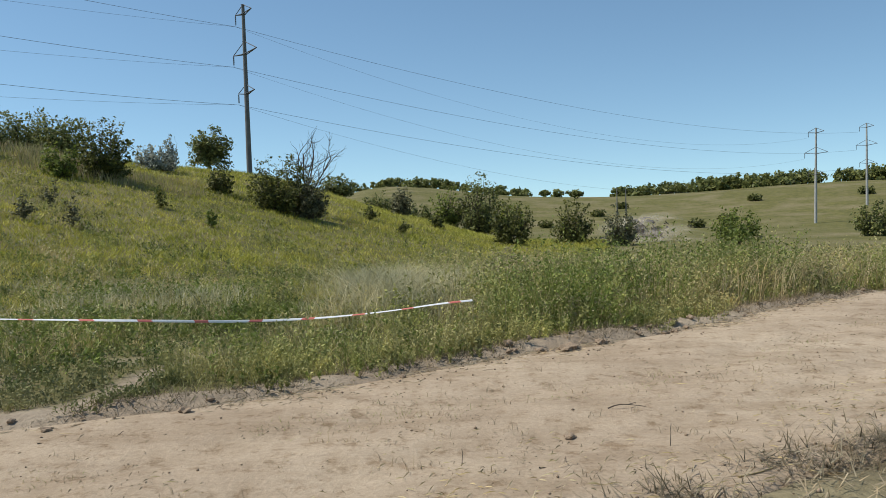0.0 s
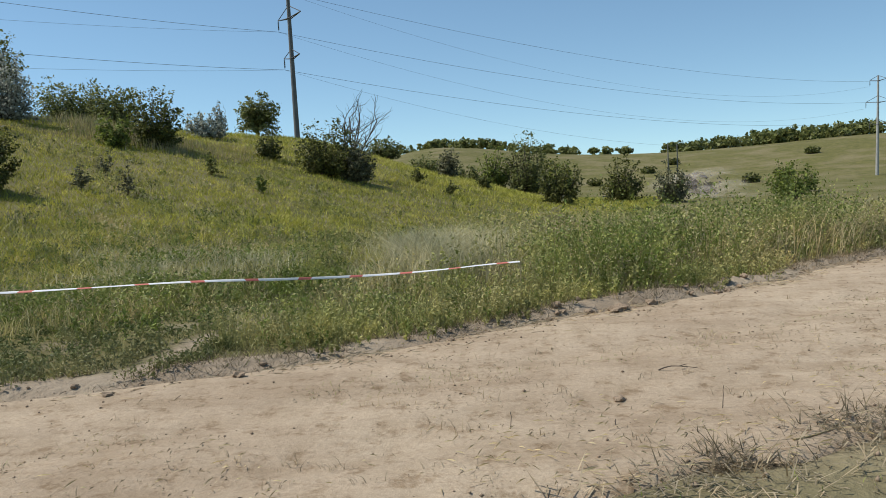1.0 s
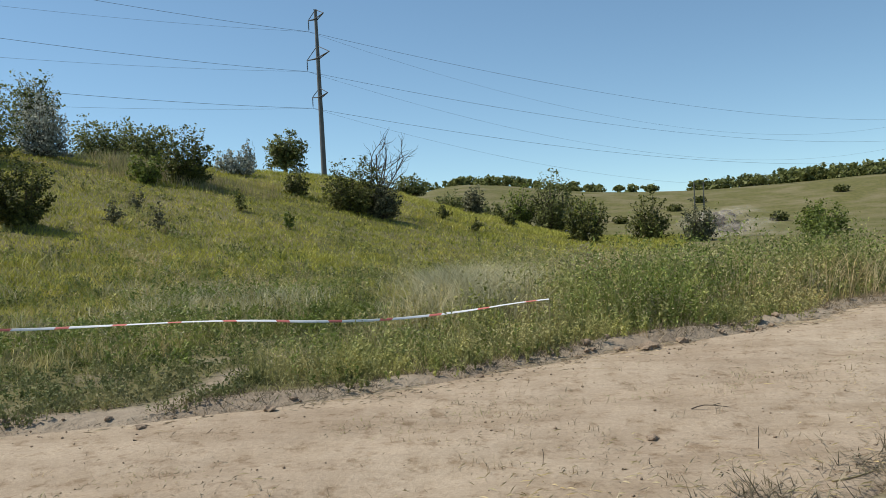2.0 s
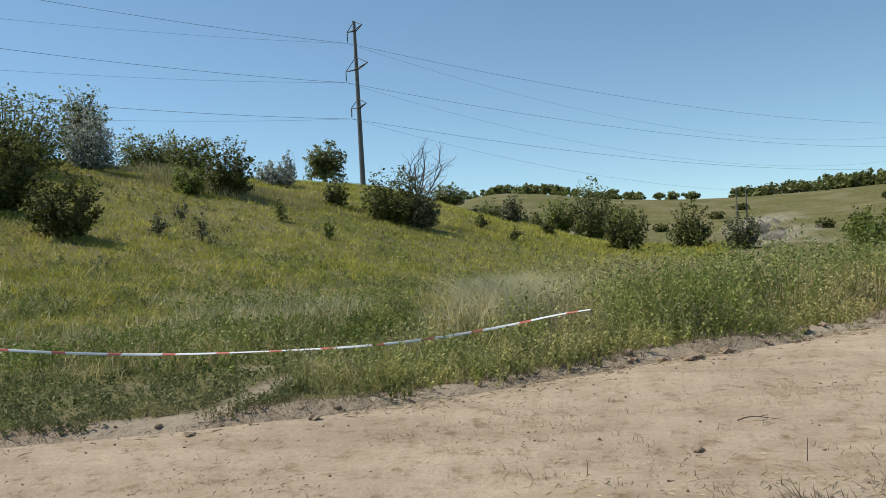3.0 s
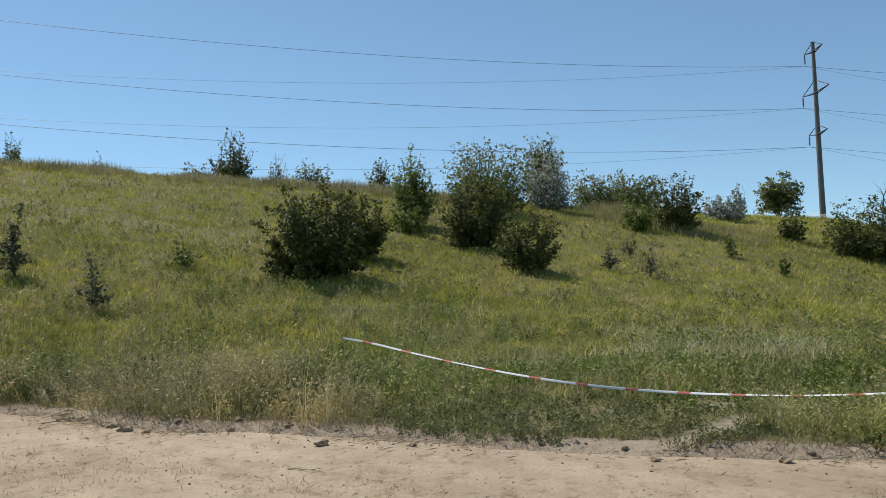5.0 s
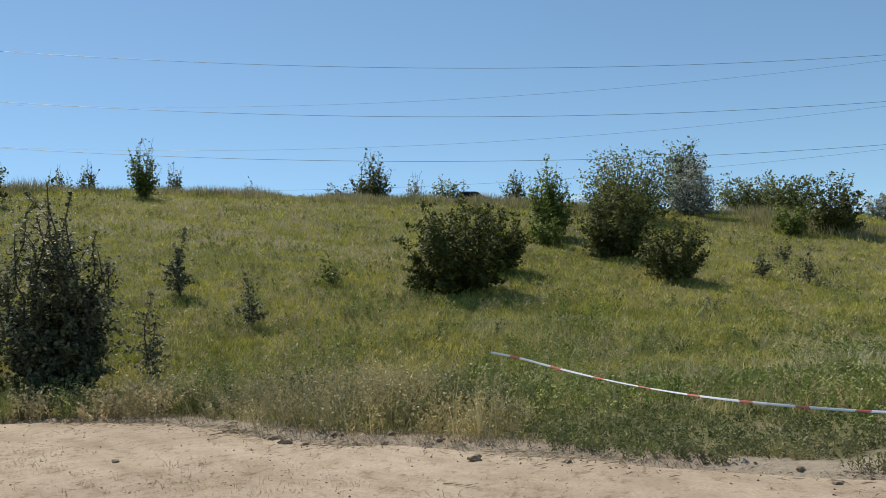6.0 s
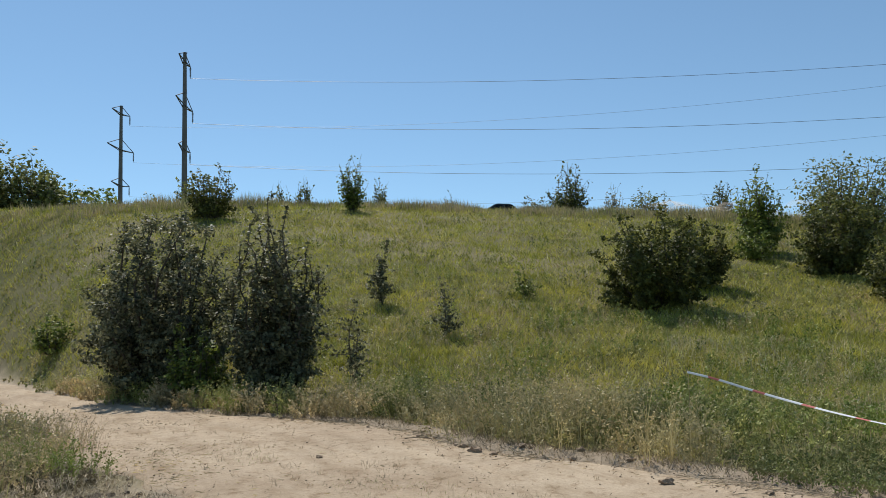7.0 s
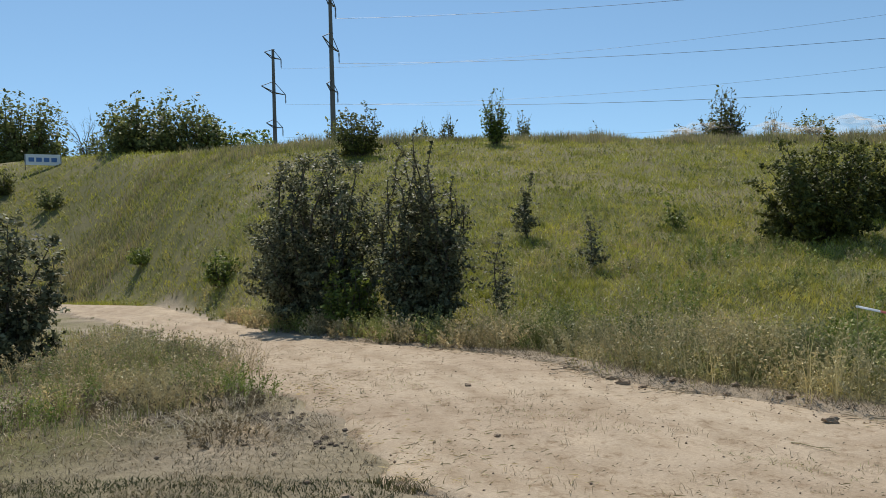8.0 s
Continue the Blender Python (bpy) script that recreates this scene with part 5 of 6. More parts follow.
# ---- far things ----
def far_woods():
    g = np.random.default_rng(21)
    cents, rads = [], []
    for az in np.concatenate([g.uniform(-40, -14, 110), g.uniform(-14, 9, 40)]):
        r = 345 + g.uniform(-12, 25)
        xx, yy = -math.sin(radians(az)) * r, math.cos(radians(az)) * r
        size = g.uniform(2.6, 5.2) * (1.0 if az < -16 else 0.75)
        if abs(az + 11.3) < 0.9:
            size = 5.5
        for _ in range(10):
            cents.append((xx + g.normal() * size * 0.6, yy + g.normal() * size * 0.6, float(land(xx, yy)) + size * (0.05 + 1.0 * g.random())))
            rads.append(size * g.uniform(0.35, 0.6))
    v, f = leaves(g, np.array(cents), np.array(rads), 26000, 1.1)
    tagged(new("far_woods", mesh_of("far_woods", v, f, MAT["elm"])), "distant belt of green trees along the far ridge", "trees", kind="stuff")


far_woods()
for bx, by, bw, bh in [(40, 150, 5, 2.2), (62, 190, 5, 2.5), (75, 205, 6, 2.4), (100, 250, 6, 2.5), (48, 240, 6, 2.4), (28, 210, 5, 2.2), (130, 240, 6, 2.6), (60, 260, 5, 2.4)]:
    woody("bush", "small far bush on the opposite slope", "bush", bx, by, bh, bw, "bush", H, 500, 0.4, seed=int(bx))

frame_root = tagged(new("pole_frame"), "two bare pale poles joined by a low bar", "power pole")
frame_root.matrix_basis = pose(53.0, 230.0, float(land(53.0, 230.0)) - 0.3)
for dx, hh in ((-1.3, 9.6), (1.3, 9.2)):
    child("post", mesh_of("post", *tubes([[(dx, 0, 0, 0.2), (dx, 0, hh, 0.13)]], 8), MAT["concrete"], True), frame_root)
child("crossbar", mesh_of("crossbar", *tubes([[(-1.5, 0, 2.6, 0.1), (1.5, 0, 2.6, 0.1)]], 6), MAT["concrete"]), frame_root)


def box(bm, cx, cy, cz, sx, sy, sz, bev=0.0):
    g = bmesh.ops.create_cube(bm, size=1.0, matrix=Matrix.Translation((cx, cy, cz)) @ Matrix.Diagonal((sx, sy, sz, 1)))
    if bev:
        es = list({e for v in g["verts"] for e in v.link_edges})
        bmesh.ops.bevel(bm, geom=es, offset=bev, segments=2, affect="EDGES")


def banner():
    MAT["cloth"] = plain("banner_cloth", (0.78, 0.80, 0.83), 0.8, 0, 2, 0.05)
    MAT["blue"] = plain("banner_blue", (0.10, 0.20, 0.45), 0.8, 0, 2, 0.05)
    bx, by = -86.2, -16.9
    root = tagged(new("banner"), "pale blue banner with dark blue bars on two posts", "banner")
    root.matrix_basis = pose(bx, by, float(land(bx, by)), 0, 0, 100)
    bm = bmesh.new()
    box(bm, 0, 0, 0.95, 3.3, 0.04, 1.1, 0.01)
    part("sheet", bm, MAT["cloth"], root)
    for k in range(4):
        bm = bmesh.new()
        box(bm, -1.05 + 0.68 * k, 0.026 , 0.95, 0.5, 0.012, 0.42)
        part("letter_bar", bm, MAT["blue"], root)
        bm = bmesh.new()
        box(bm, -1.05 + 0.68 * k, -0.026, 0.95, 0.5, 0.012, 0.42)
        part("letter_bar", bm, MAT["blue"], root)
    for sx in (-1.6, 1.6):
        bm = bmesh.new()
        box(bm, sx, 0, 0.75, 0.07, 0.07, 1.7, 0.01)
        part("post", bm, MAT["bark"], root)


banner()


# ---- barrier tape ----
MAT["tape_red"] = plain("tape_red", (0.64, 0.19, 0.15), 0.4, 0, 8, 0.15)
MAT["tape_white"] = plain("tape_white", (0.80, 0.79, 0.77), 0.4, 0, 8, 0.04)
TAPE_A, TAPE_B = Vector((0.67, 9.33, 0.57)), Vector((-7.35, 7.1, 0.94))
N_TAPE = 60
# how far the tape hangs below the straight line, at sixths of its length, by the second
TAPE_SAG = {
    0.0: (0.16, 0.21, 0.17, 0.13, 0.08, 0.03), 0.6: (0.12, 0.16, 0.12, 0.10, 0.06, 0.03), 1.0: (0.10, 0.12, 0.10, 0.14, 0.16, 0.08), 1.5: (0.12, 0.13, 0.04, 0.12, 0.20, 0.12),
    2.2: (0.18, 0.26, 0.22, 0.22, 0.2, 0.12), 3.0: (0.23, 0.36, 0.39, 0.39, 0.32, 0.19), 3.5: (0.26, 0.42, 0.40, 0.41, 0.38, 0.22), 4.5: (0.26, 0.43, 0.50, 0.49, 0.39, 0.22),
    5.3: (0.22, 0.38, 0.46, 0.47, 0.40, 0.23), 6.2: (0.24, 0.42, 0.50, 0.50, 0.44, 0.27), 7.0: (0.24, 0.42, 0.50, 0.50, 0.44, 0.27), 8.0: (0.24, 0.41, 0.49, 0.49, 0.42, 0.25)}


def tape_point(t, u):
    knots = (0, 1 / 7, 2 / 7, 3 / 7, 4 / 7, 5 / 7, 6 / 7, 1)
    s = TAPE_SAG[t]
    drop = float(soft_interp(u, knots, (0, *s, 0), 0.06))
    p = TAPE_A.lerp(TAPE_B, u)
    return Vector((p.x, p.y, p.z - drop))


tape = tagged(new("barrier_tape"), "red and white barrier tape strung over the weeds, swaying", "barrier tape")
TAPE_PIECES = []
_len = (TAPE_B - TAPE_A).length / N_TAPE
for k in range(N_TAPE):
    bm = bmesh.new()
    bmesh.ops.create_grid(bm, x_segments=3, y_segments=3, size=0.5, matrix=Matrix.Diagonal((_len * 1.08, 0.027, 1, 1)))
    for v in bm.verts:
        v.co.z += 0.006 * math.cos(v.co.y * 60)
    bmesh.ops.solidify(bm, geom=bm.faces[:], thickness=0.0015)
    TAPE_PIECES.append(part("strip", bm, MAT["tape_red" if k % 4 == 1 else "tape_white"], tape, "red stripe" if k % 4 == 1 else ""))
# added supports for the tape ends, made to look like weed stems
for pt, name in ((TAPE_A, "stake"), (TAPE_B, "stake")):
    zz = float(ground(pt.x, pt.y))
    ob = new("stake", mesh_of("stake", *tubes([[(0, 0, -0.2, 0.006), (0.01, 0, (pt.z - zz) + 0.01, 0.004)]], 6), MAT["straw"], True))
    ob.matrix_basis = pose(pt.x, pt.y, zz)
    tagged(ob, "thin wooden stake holding barrier tape in the weeds", "stake", "tape stakes")


# ---- the car on the crest track ----
MAT["car_paint"] = plain("car_paint", (0.045, 0.055, 0.07), 0.3, 0.3, 3, 0.1)
MAT["car_glass"] = plain("car_glass", (0.02, 0.025, 0.03), 0.08, 0, 3, 0.1)
MAT["rubber"] = plain("rubber", (0.02, 0.02, 0.02), 0.9, 0, 6, 0.2)
MAT["lamp"] = plain("lamp_glass", (0.7, 0.7, 0.68), 0.2, 0, 3, 0.05)
MAT["lamp_red"] = plain("lamp_red", (0.4, 0.02, 0.02), 0.25, 0, 3, 0.05)


def build_car():
    root = tagged(new("car"), "dark dusty rally sedan driving along the crest track", "car")
    prof = [(-2.05, 0.35), (-2.1, 0.62), (-2.0, 0.9), (-1.4, 0.95), (0.75, 0.95), (1.75, 0.86), (2.05, 0.68), (2.1, 0.4)]

    def loft(prof, half, bevel, tuck=1.0):
        bm = bmesh.new()
        rows = []
        for s in (-1, 1):
            rows.append([bm.verts.new((px, s * half * (tuck if pz > 1.2 else 1.0), pz)) for px, pz in prof])
        n = len(prof)
        for i in range(n):
            j = (i + 1) % n
            bm.faces.new((rows[0][i], rows[0][j], rows[1][j], rows[1][i]))
        bm.faces.new(rows[0][::-1])
        bm.faces.new(rows[1])
        bmesh.ops.recalc_face_normals(bm, faces=bm.faces[:])
        bmesh.ops.bevel(bm, geom=bm.edges[:], offset=bevel, segments=2, affect="EDGES")
        return bm

    body = part("body", loft(prof, 0.83, 0.05), MAT["car_paint"], root)
    part("cabin", loft([(-1.45, 0.93), (-0.95, 1.36), (-0.75, 1.42), (0.2, 1.42), (0.35, 1.38), (1.0, 0.93)], 0.76, 0.04, 0.84), MAT["car_paint"], root)
    for s in (-1, 1):
        for px0, px1 in ((-1.05, -0.35), (-0.28, 0.52)):
            bm = bmesh.new()
            vs = [(px0 - 0.12, 0.98), (px1 + 0.12 * (px1 > 0), 0.98), (px1 - 0.25 * (px1 > 0), 1.32), (px0 + 0.12, 1.32)]
            f = bm.faces.new([bm.verts.new((px, s * (0.765 - 0.10 * (pz - 0.98) / 0.34 + 0.008), pz)) for px, pz in vs])
            bmesh.ops.solidify(bm, geom=[f], thickness=0.02)
            part("side_window", bm, MAT["car_glass"], root)
    bm = bmesh.new()
    f = bm.faces.new([bm.verts.new(c) for c in ((0.98, -0.66, 0.98), (0.98, 0.66, 0.98), (0.42, 0.56, 1.37), (0.42, -0.56, 1.37))])
    bmesh.ops.solidify(bm, geom=[f], thickness=-0.02)
    part("windscreen", bm, MAT["car_glass"], root)
    bm = bmesh.new()
    f = bm.faces.new([bm.verts.new(c) for c in ((-1.42, -0.64, 0.98), (-1.42, 0.64, 0.98), (-0.99, 0.55, 1.36), (-0.99, -0.55, 1.36))])
    bmesh.ops.solidify(bm, geom=[f], thickness=0.02)
    part("rear_window", bm, MAT["car_glass"], root)
    wheels = []
    for px in (-1.3, 1.3):
        for s in (-1, 1):
            w = new("wheel", mesh_of("wheel", *tubes([[(0, -0.02, 0, 0.05), (0, 0.0, 0, 0.17), (0, 0.02, 0, 0.18)]], 14), MAT["steel"], True))
            w.parent = root
            w.matrix_basis = pose(px, s * 0.78, 0.31)
            child("tyre", mesh_of("tyre", *tubes([[(0, -0.1, 0, 0.2), (0, -0.09, 0, 0.29), (0, -0.05, 0, 0.31), (0, 0.05, 0, 0.31), (0, 0.09, 0, 0.29), (0, 0.1, 0, 0.2)]], 18), MAT["rubber"], True), w)
            wheels.append(w)
    for s in (-1, 1):
        for px, mt, nm in ((2.09, "lamp", "headlight"), (-2.09, "lamp_red", "tail_light")):
            bm = bmesh.new()
            box(bm, px, s * 0.6, 0.62, 0.06, 0.3, 0.14, 0.02)
            part(nm, bm, MAT[mt], root)
    bm = bmesh.new()
    box(bm, 0, 0, 0.33, 4.1, 1.5, 0.12, 0.03)
    part("sill", bm, MAT["rubber"], root)
    return root, wheels


car, CAR_WHEELS = build_car()
# bearing and distance of the car by the second
CAR_T = (0.0, 1.0, 1.8, 2.5, 3.0, 3.5, 4.0, 4.5, 5.2, 5.8, 6.4, 7.0, 7.5, 8.0)
CAR_AZ = (-12.8, -9.2, -4.8, 0.8, 5.5, 12.5, 21.0, 28.6, 37.7, 44.9, 52.4, 59.3, 65.0, 70.7)
CAR_R = (100, 106, 114, 119, 110, 96, 84, 74, 65.5, 62.8, 62.2, 61.8, 61.3, 61)


def car_at(t):
    az, r = radians(float(soft_interp(t, CAR_T, CAR_AZ, 0.2))), float(soft_interp(t, CAR_T, CAR_R, 0.2))
    x, y = -math.sin(az) * r, math.cos(az) * r
    return x, y, float(land(x, y))


# ---- dust ----
def dust_material(name, colour, alpha):
    m, nt, b = material(name, 1.0)
    b.inputs["Base Color"].default_value = (*colour, 1)
    b.inputs["Specular IOR Level"].default_value = 0.0
    tr = nt.nodes.new("ShaderNodeBsdfTransparent")
    tl = nt.nodes.new("ShaderNodeBsdfTranslucent")
    tl.inputs[0].default_value = (*colour, 1)
    half = nt.nodes.new("ShaderNodeMixShader")
    half.inputs[0].default_value = 0.25
    up = node(nt, "ShaderNodeCombineXYZ", X=-0.3, Y=-0.3, Z=0.9)   # fine dust scatters light evenly, whatever way a puff's skin faces
    nt.links.new(up.outputs[0], b.inputs["Normal"])
    mx = nt.nodes.new("ShaderNodeMixShader")
    n = noise_tex(nt, 0.6, 1.0)
    mr = nt.nodes.new("ShaderNodeMapRange")
    mr.inputs["From Min"].default_value, mr.inputs["From Max"].default_value = 0.32, 0.58
    mr.inputs["To Min"].default_value, mr.inputs["To Max"].default_value = 0.0, alpha
    nt.links.new(n, mr.inputs["Value"])
    tc = nt.nodes.new("ShaderNodeTexCoord")
    ln = nt.nodes.new("ShaderNodeVectorMath")
    ln.operation = "LENGTH"
    nt.links.new(tc.outputs["Object"], ln.inputs[0])
    thin = nt.nodes.new("ShaderNodeMapRange")   # thinner away from the puff's heart
    thin.interpolation_type = "SMOOTHSTEP"
    thin.inputs["From Min"].default_value, thin.inputs["From Max"].default_value = 0.5, 1.05
    thin.inputs["To Min"].default_value, thin.inputs["To Max"].default_value = 1.0, 0.0
    nt.links.new(ln.outputs["Value"], thin.inputs["Value"])
    dens = nt.nodes.new("ShaderNodeMath")
    dens.operation = "MULTIPLY"
    nt.links.new(mr.outputs[0], dens.inputs[0])
    nt.links.new(thin.outputs[0], dens.inputs[1])
    nt.links.new(b.outputs[0], half.inputs[1])
    nt.links.new(tl.outputs[0], half.inputs[2])
    nt.links.new(dens.outputs[0], mx.inputs[0])
    nt.links.new(tr.outputs[0], mx.inputs[1])
    nt.links.new(half.outputs[0], mx.inputs[2])
    nt.links.new(mx.outputs[0], nt.nodes["Material Output"].inputs["Surface"])
    return m


MAT["haze"] = dust_material("dust_haze", (0.70, 0.64, 0.56), 0.16)
MAT["dust"] = dust_material("dust", (0.70, 0.64, 0.56), 0.30)


def puff_mesh(seed, mat, flat=0.7):
    vs, fs, n = [], [], 0
    for k, sc in enumerate((1.0,)):
        bm = bmesh.new()
        bmesh.ops.create_icosphere(bm, subdivisions=3, radius=1.0)
        for v in bm.verts:
            d = v.co.normalized()
            v.co = d * sc * (0.85 + 0.5 * noise.noise(d * 1.5 + Vector((seed * 5.1, k * 0.2, 0))) + 0.3 * noise.noise(d * 3.6 + Vector((seed, k * 0.3, 7))))
            v.co.z *= flat
        bm.verts.ensure_lookup_table()
        vs += [tuple(v.co) for v in bm.verts]
        fs += [[n + v.index for v in f.verts] for f in bm.faces]
        n += len(bm.verts)
        bm.free()
    return mesh_of("dust_puff", vs, fs, mat, True)


PUFFS = [puff_mesh(k, MAT["dust"]) for k in range(5)] + [puff_mesh(k, MAT["haze"], 0.9) for k in range(2)]
DUST = []
_g = np.random.default_rng(9)
for k in range(34):
    t0 = 2.2 + 5.7 * k / 33
    DUST.append((t0, float(_g.uniform(0.9, 1.6)), float(_g.uniform(0.3, 1.2)), k % 5))
for k in range(6):
    DUST.append((-3.0 + 0.5 * k, float(_g.uniform(1.1, 1.7)), float(_g.uniform(0.3, 1.6)), 5 + k % 2))
DUST_OBS = []
for t0, size, rise, kind in DUST:
    ob = new("dust_puff", PUFFS[kind])
    ob.scale = (size * 2.0, size * 1.6, size)
    tagged(ob, "pale tan puff of road dust drifting behind a car", "dust", "dust behind the car")
    DUST_OBS.append(ob)


# ---- leaves close to the lens ----
# near-black leaf colour: the dark of backlight and tree shade is put into it
MAT["shaded_leaf"] = foliage("broad_leaf", (0.016, 0.023, 0.007), (0.055, 0.08, 0.022), through_light=0.2, rough=0.5)
MAT["shaded_leaf"].node_tree.nodes["Principled BSDF"].inputs["Specular IOR Level"].default_value = 0.12


def broad_leaf(length, width, seed):
    g = np.random.default_rng(seed)
    nu, nv = 11, 5
    vs = []
    for i in range(nu):
        u = i / (nu - 1)
        wd = width * math.sin(math.pi * u ** 0.8) ** 0.75 * 0.5
        for j in range(nv):
            q = (j / (nv - 1)) * 2 - 1
            vs.append((u * length, q * wd, 0.12 * width * abs(q) - 0.25 * length * (u - 0.4) ** 2 + 0.01 * length * math.sin(9 * u + seed) * q))
    fs = [(i * nv + j, (i + 1) * nv + j, (i + 1) * nv + j + 1, i * nv + j + 1) for i in range(nu - 1) for j in range(nv - 1)]
    return mesh_of("leaf", vs, fs, MAT["shaded_leaf"], True)


LEAF_MESHES = [broad_leaf(0.062, 0.044, k) for k in range(3)]


def leafy_branch(name, label, stems, spots, seed):
    """A branch in the frame of an eye that looks along -z: stems as paths, leaves as (x, y, z, turn, size)."""
    root = tagged(new(name), label, "branch")
    g = np.random.default_rng(seed)
    child("twig", mesh_of("twig", *tubes(stems, 6), MAT["bark"], True), root)
    for k, (lx, ly, lz, turn, size) in enumerate(spots):
        ob = child("leaf", LEAF_MESHES[k % 3], root)
        ob.matrix_basis = pose(lx, ly, lz, float(g.normal() * 22), float(g.normal() * 22), turn) @ Matrix.Diagonal((size, size, size, 1))
    return root


pear_branch = leafy_branch("pear_branch", "dark pear twig with broad green leaves hanging close by", [[(0.233, 0.411, -0.500, 0.0060), (0.250, 0.188, -0.500, 0.0050), (0.265, 0.137, -0.500, 0.0040), (0.290, 0.094, -0.500, 0.0030)],
    [(0.233, 0.339, -0.500, 0.0030), (0.164, 0.180, -0.500, 0.0027), (0.159, 0.134, -0.500, 0.0025), (0.182, 0.105, -0.500, 0.0022), (0.218, 0.058, -0.500, 0.0020), (0.243, 0.036, -0.500, 0.0018), (0.286, 0.009, -0.500, 0.0015)],
    [(0.233, 0.303, -0.500, 0.0030), (0.150, 0.184, -0.500, 0.0024), (0.060, 0.173, -0.500, 0.0018), (0.006, 0.162, -0.500, 0.0012)]],
    [(0.179, 0.160, -0.504, -80, 0.90), (0.192, 0.130, -0.510, -40, 0.80), (0.211, 0.109, -0.504, 10, 1.00), (0.229, 0.111, -0.484, -70, 1.00), (0.212, 0.106, -0.511, -60, 0.80), (0.247, 0.054, -0.505, -30, 0.90), (0.244, 0.036, -0.494, 190, 0.70), (0.259, 0.073, -0.507, -110, 0.60), (0.243, 0.028, -0.504, -20, 0.70), (0.279, 0.016, -0.504, -80, 0.50), (-0.002, 0.165, -0.500, -20, 0.90), (0.041, 0.170, -0.507, -80, 0.55), (0.079, 0.161, -0.491, -30, 0.70), (0.140, 0.166, -0.498, -90, 0.50), (0.183, 0.105, -0.494, -70, 0.40), (0.261, 0.142, -0.507, -10, 0.50), (0.163, 0.165, -0.492, -62, 1.25), (0.196, 0.118, -0.488, -20, 1.35), (0.266, 0.118, -0.512, 205, 1.30), (0.252, 0.085, -0.515, 230, 1.20), (0.215, 0.046, -0.49, -25, 0.95), (0.268, 0.045, -0.50, 215, 1.0)], 3)
leaf_twig = leafy_branch("leaf_twig", "dangling twig with two ragged dark green leaves", [[(-0.225, 0.411, -0.500, 0.0030), (-0.261, 0.202, -0.500, 0.0021), (-0.253, 0.158, -0.500, 0.0012)], [(-0.261, 0.202, -0.500, 0.0015), (-0.264, 0.162, -0.500, 0.0010)]],
    [(-0.256, 0.164, -0.502, -48, 0.78), (-0.262, 0.168, -0.494, -90, 0.50)], 8)
BRANCH_ROWS = [
    (0.00, pose(0.386, 0.375, 2.502, 87.4, 1.9, -0.1)),
    (3.50, pose(0.308, 0.203, 2.537, 90.1, 3.6, 17.1)),
    (6.90, pose(0.204, 0.045, 2.500, 95.5, 1.7, 62.5)),
    (7.20, pose(0.165, 0.075, 1.884, 95.3, 2.0, 66.0)),
    (7.30, pose(0.152, 0.077, 1.745, 95.1, 2.2, 67.1)),
    (7.40, pose(0.134, 0.061, 1.621, 95.0, 2.3, 68.2)),
    (7.50, pose(0.122, 0.040, 1.555, 94.8, 2.5, 69.3)),
    (7.60, pose(0.116, 0.041, 1.566, 94.1, 2.4, 70.3)),
    (7.70, pose(0.121, 0.064, 1.619, 93.3, 2.2, 71.3)),
    (7.80, pose(0.125, 0.083, 1.750, 92.6, 2.1, 72.3)),
    (8.00, pose(0.117, 0.098, 2.085, 91.1, 1.7, 74.3))]
TWIG_ROWS = [
    (0.00, pose(0.386, 0.375, 2.502, 87.4, 1.9, -0.1)),
    (3.00, pose(0.347, 0.304, 2.537, 88.2, 3.3, 7.9)),
    (3.60, pose(0.210, 0.176, 1.848, 90.3, 3.5, 18.7)),
    (3.80, pose(0.227, 0.186, 1.668, 90.7, 3.3, 22.0)),
    (4.00, pose(0.247, 0.200, 1.553, 91.1, 3.1, 25.3)),
    (4.10, pose(0.269, 0.216, 1.555, 91.4, 3.0, 26.9)),
    (4.20, pose(0.293, 0.234, 1.562, 91.6, 3.0, 28.5)),
    (4.40, pose(0.308, 0.252, 1.700, 92.0, 2.8, 31.7)),
    (4.80, pose(0.308, 0.146, 2.201, 92.5, 2.6, 37.2)),
    (8.00, pose(0.118, 0.076, 2.482, 91.1, 1.7, 74.3))]


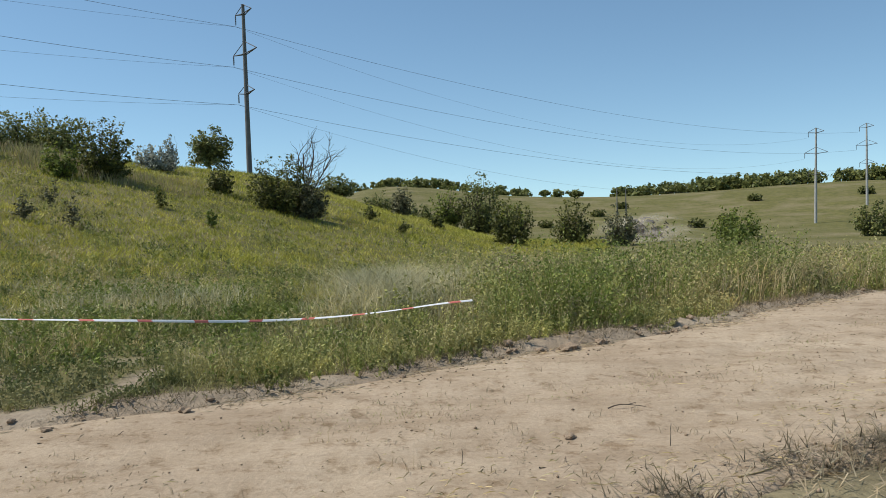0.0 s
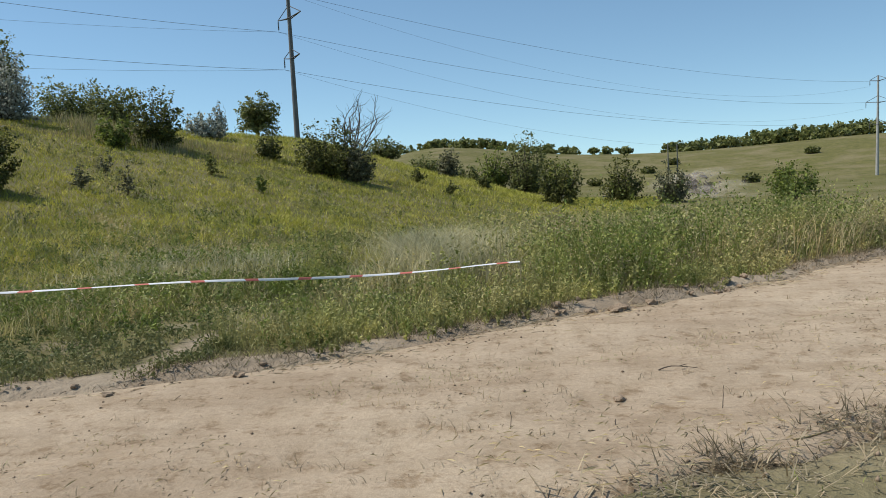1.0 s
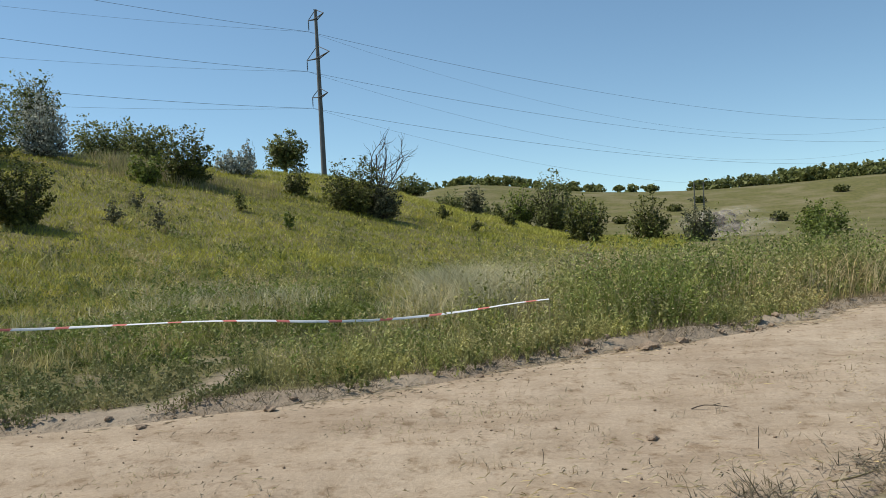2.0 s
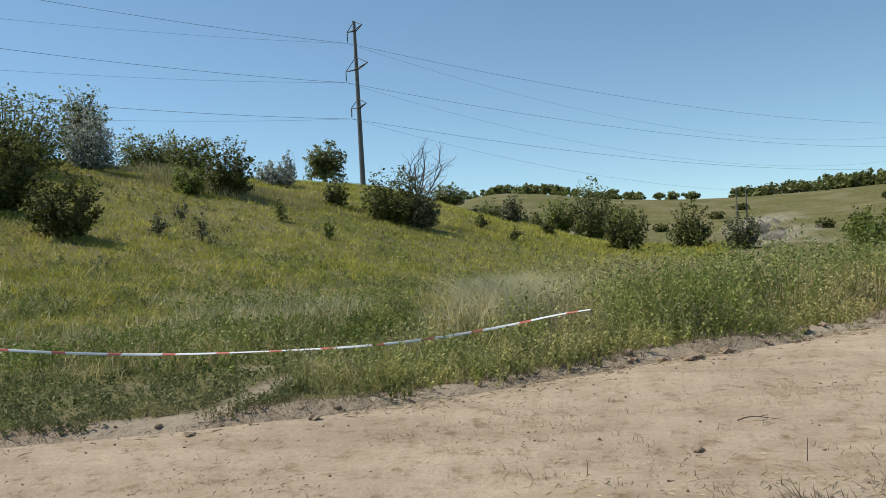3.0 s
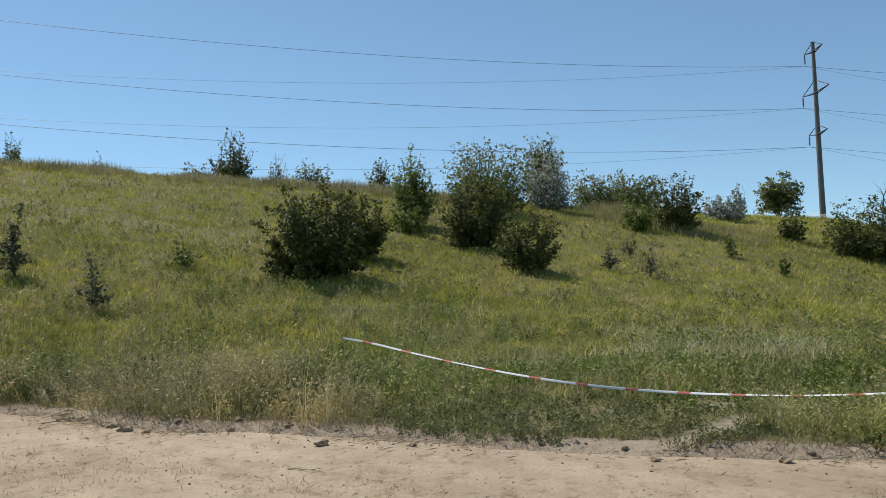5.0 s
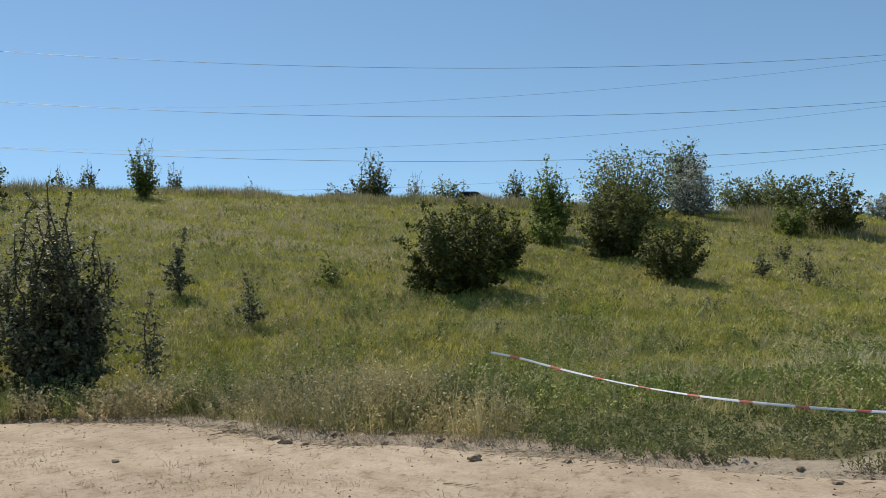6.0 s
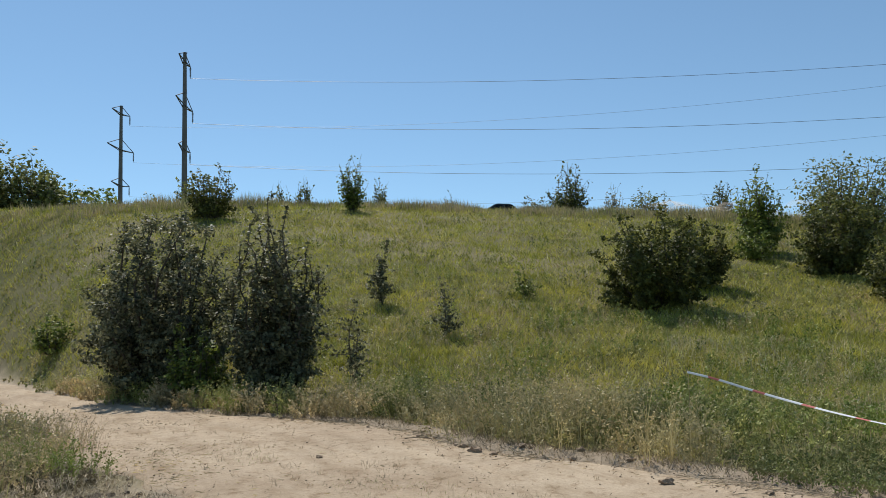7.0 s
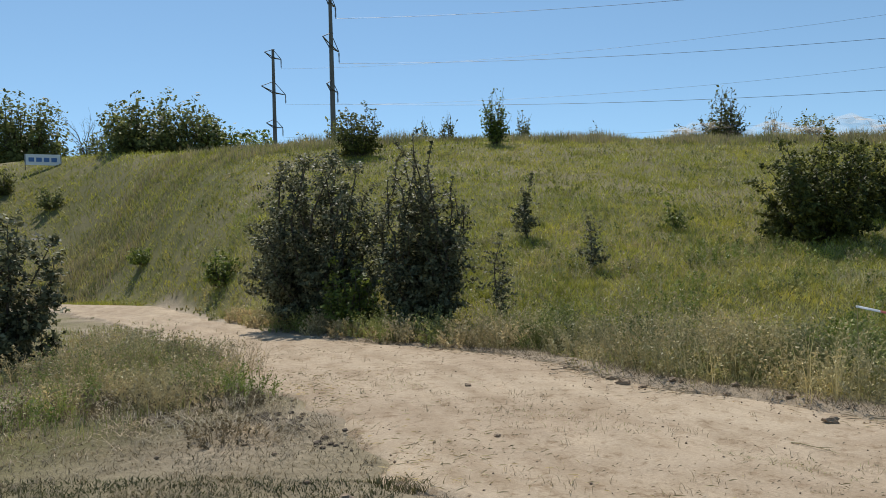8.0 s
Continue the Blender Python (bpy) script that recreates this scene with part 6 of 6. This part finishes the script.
def motions():
    walk(pear_branch, BRANCH_ROWS)
    walk(leaf_twig, TWIG_ROWS)
    rows = []
    for k in range(33):
        t = 0.25 * k
        x, y, z = car_at(t)
        x2, y2, z2 = car_at(t + 0.12)
        x1, y1, z1 = car_at(t - 0.12)
        tilt = math.degrees(math.atan2(z2 - z1, math.hypot(x2 - x1, y2 - y1) + 1e-6))
        rows.append((t, pose(x, y, z, 0, -tilt, math.degrees(math.atan2(y2 - y1, x2 - x1)))))
    walk(car, rows)
    for w in CAR_WHEELS:
        at = w.matrix_basis.translation.copy()
        walk(w, [(0.1 * k, pose(at.x, at.y, at.z, 0, 80.0 * k, 0)) for k in range(81)])
    for k, piece in enumerate(TAPE_PIECES):
        rows = []
        for t in TAPE_SAG:
            p, q = tape_point(t, k / N_TAPE), tape_point(t, (k + 1) / N_TAPE)
            d = q - p
            c = (p + q) / 2
            twist = -48 + 30 * math.sin(0.23 * k + 0.6 * t)
            m = pose(c.x, c.y, c.z, 0, 0, math.degrees(math.atan2(d.y, d.x))) @ pose(0, 0, 0, 0, -math.degrees(math.atan2(d.z, math.hypot(d.x, d.y))), 0) @ pose(0, 0, 0, twist, 0, 0)
            rows.append((t, m))
        walk(piece, rows)
    for ob, (t0, size, rise, kind) in zip(DUST_OBS, DUST):
        x, y, z = car_at(max(t0, 0.0))
        if t0 < 0:
            x, y = 20.5 - 1.6 * (t0 + 3), 70 + 3 * math.sin(7 * t0)
            z = float(land(x, y))
        a, b = 37 * kind, 37 * kind + 20
        low, high = z - 1.4 * size, z + rise
        rows = [(0.0, pose(x, y, low if t0 > 0 else high, 0, 0, a))]
        if t0 > 0.1:
            rows += [(t0, pose(x, y, low, 0, 0, a))]
        if 0 < t0 < 7.4:
            rows += [(t0 + 0.5, pose(x, y, (low + high) / 2 + 0.3, 0, 0, a + 5))]
        if 0 < t0 < 6.3:
            rows += [(t0 + 1.6, pose(x + 0.3, y + 0.2, high, 0, 0, a + 12))]
        rows += [(8.0, pose(x + 0.6, y + 0.4, high + 0.3 if t0 < 7.0 else (low + high) / 2, 0, 0, b))]
        walk(ob, rows)


motions()
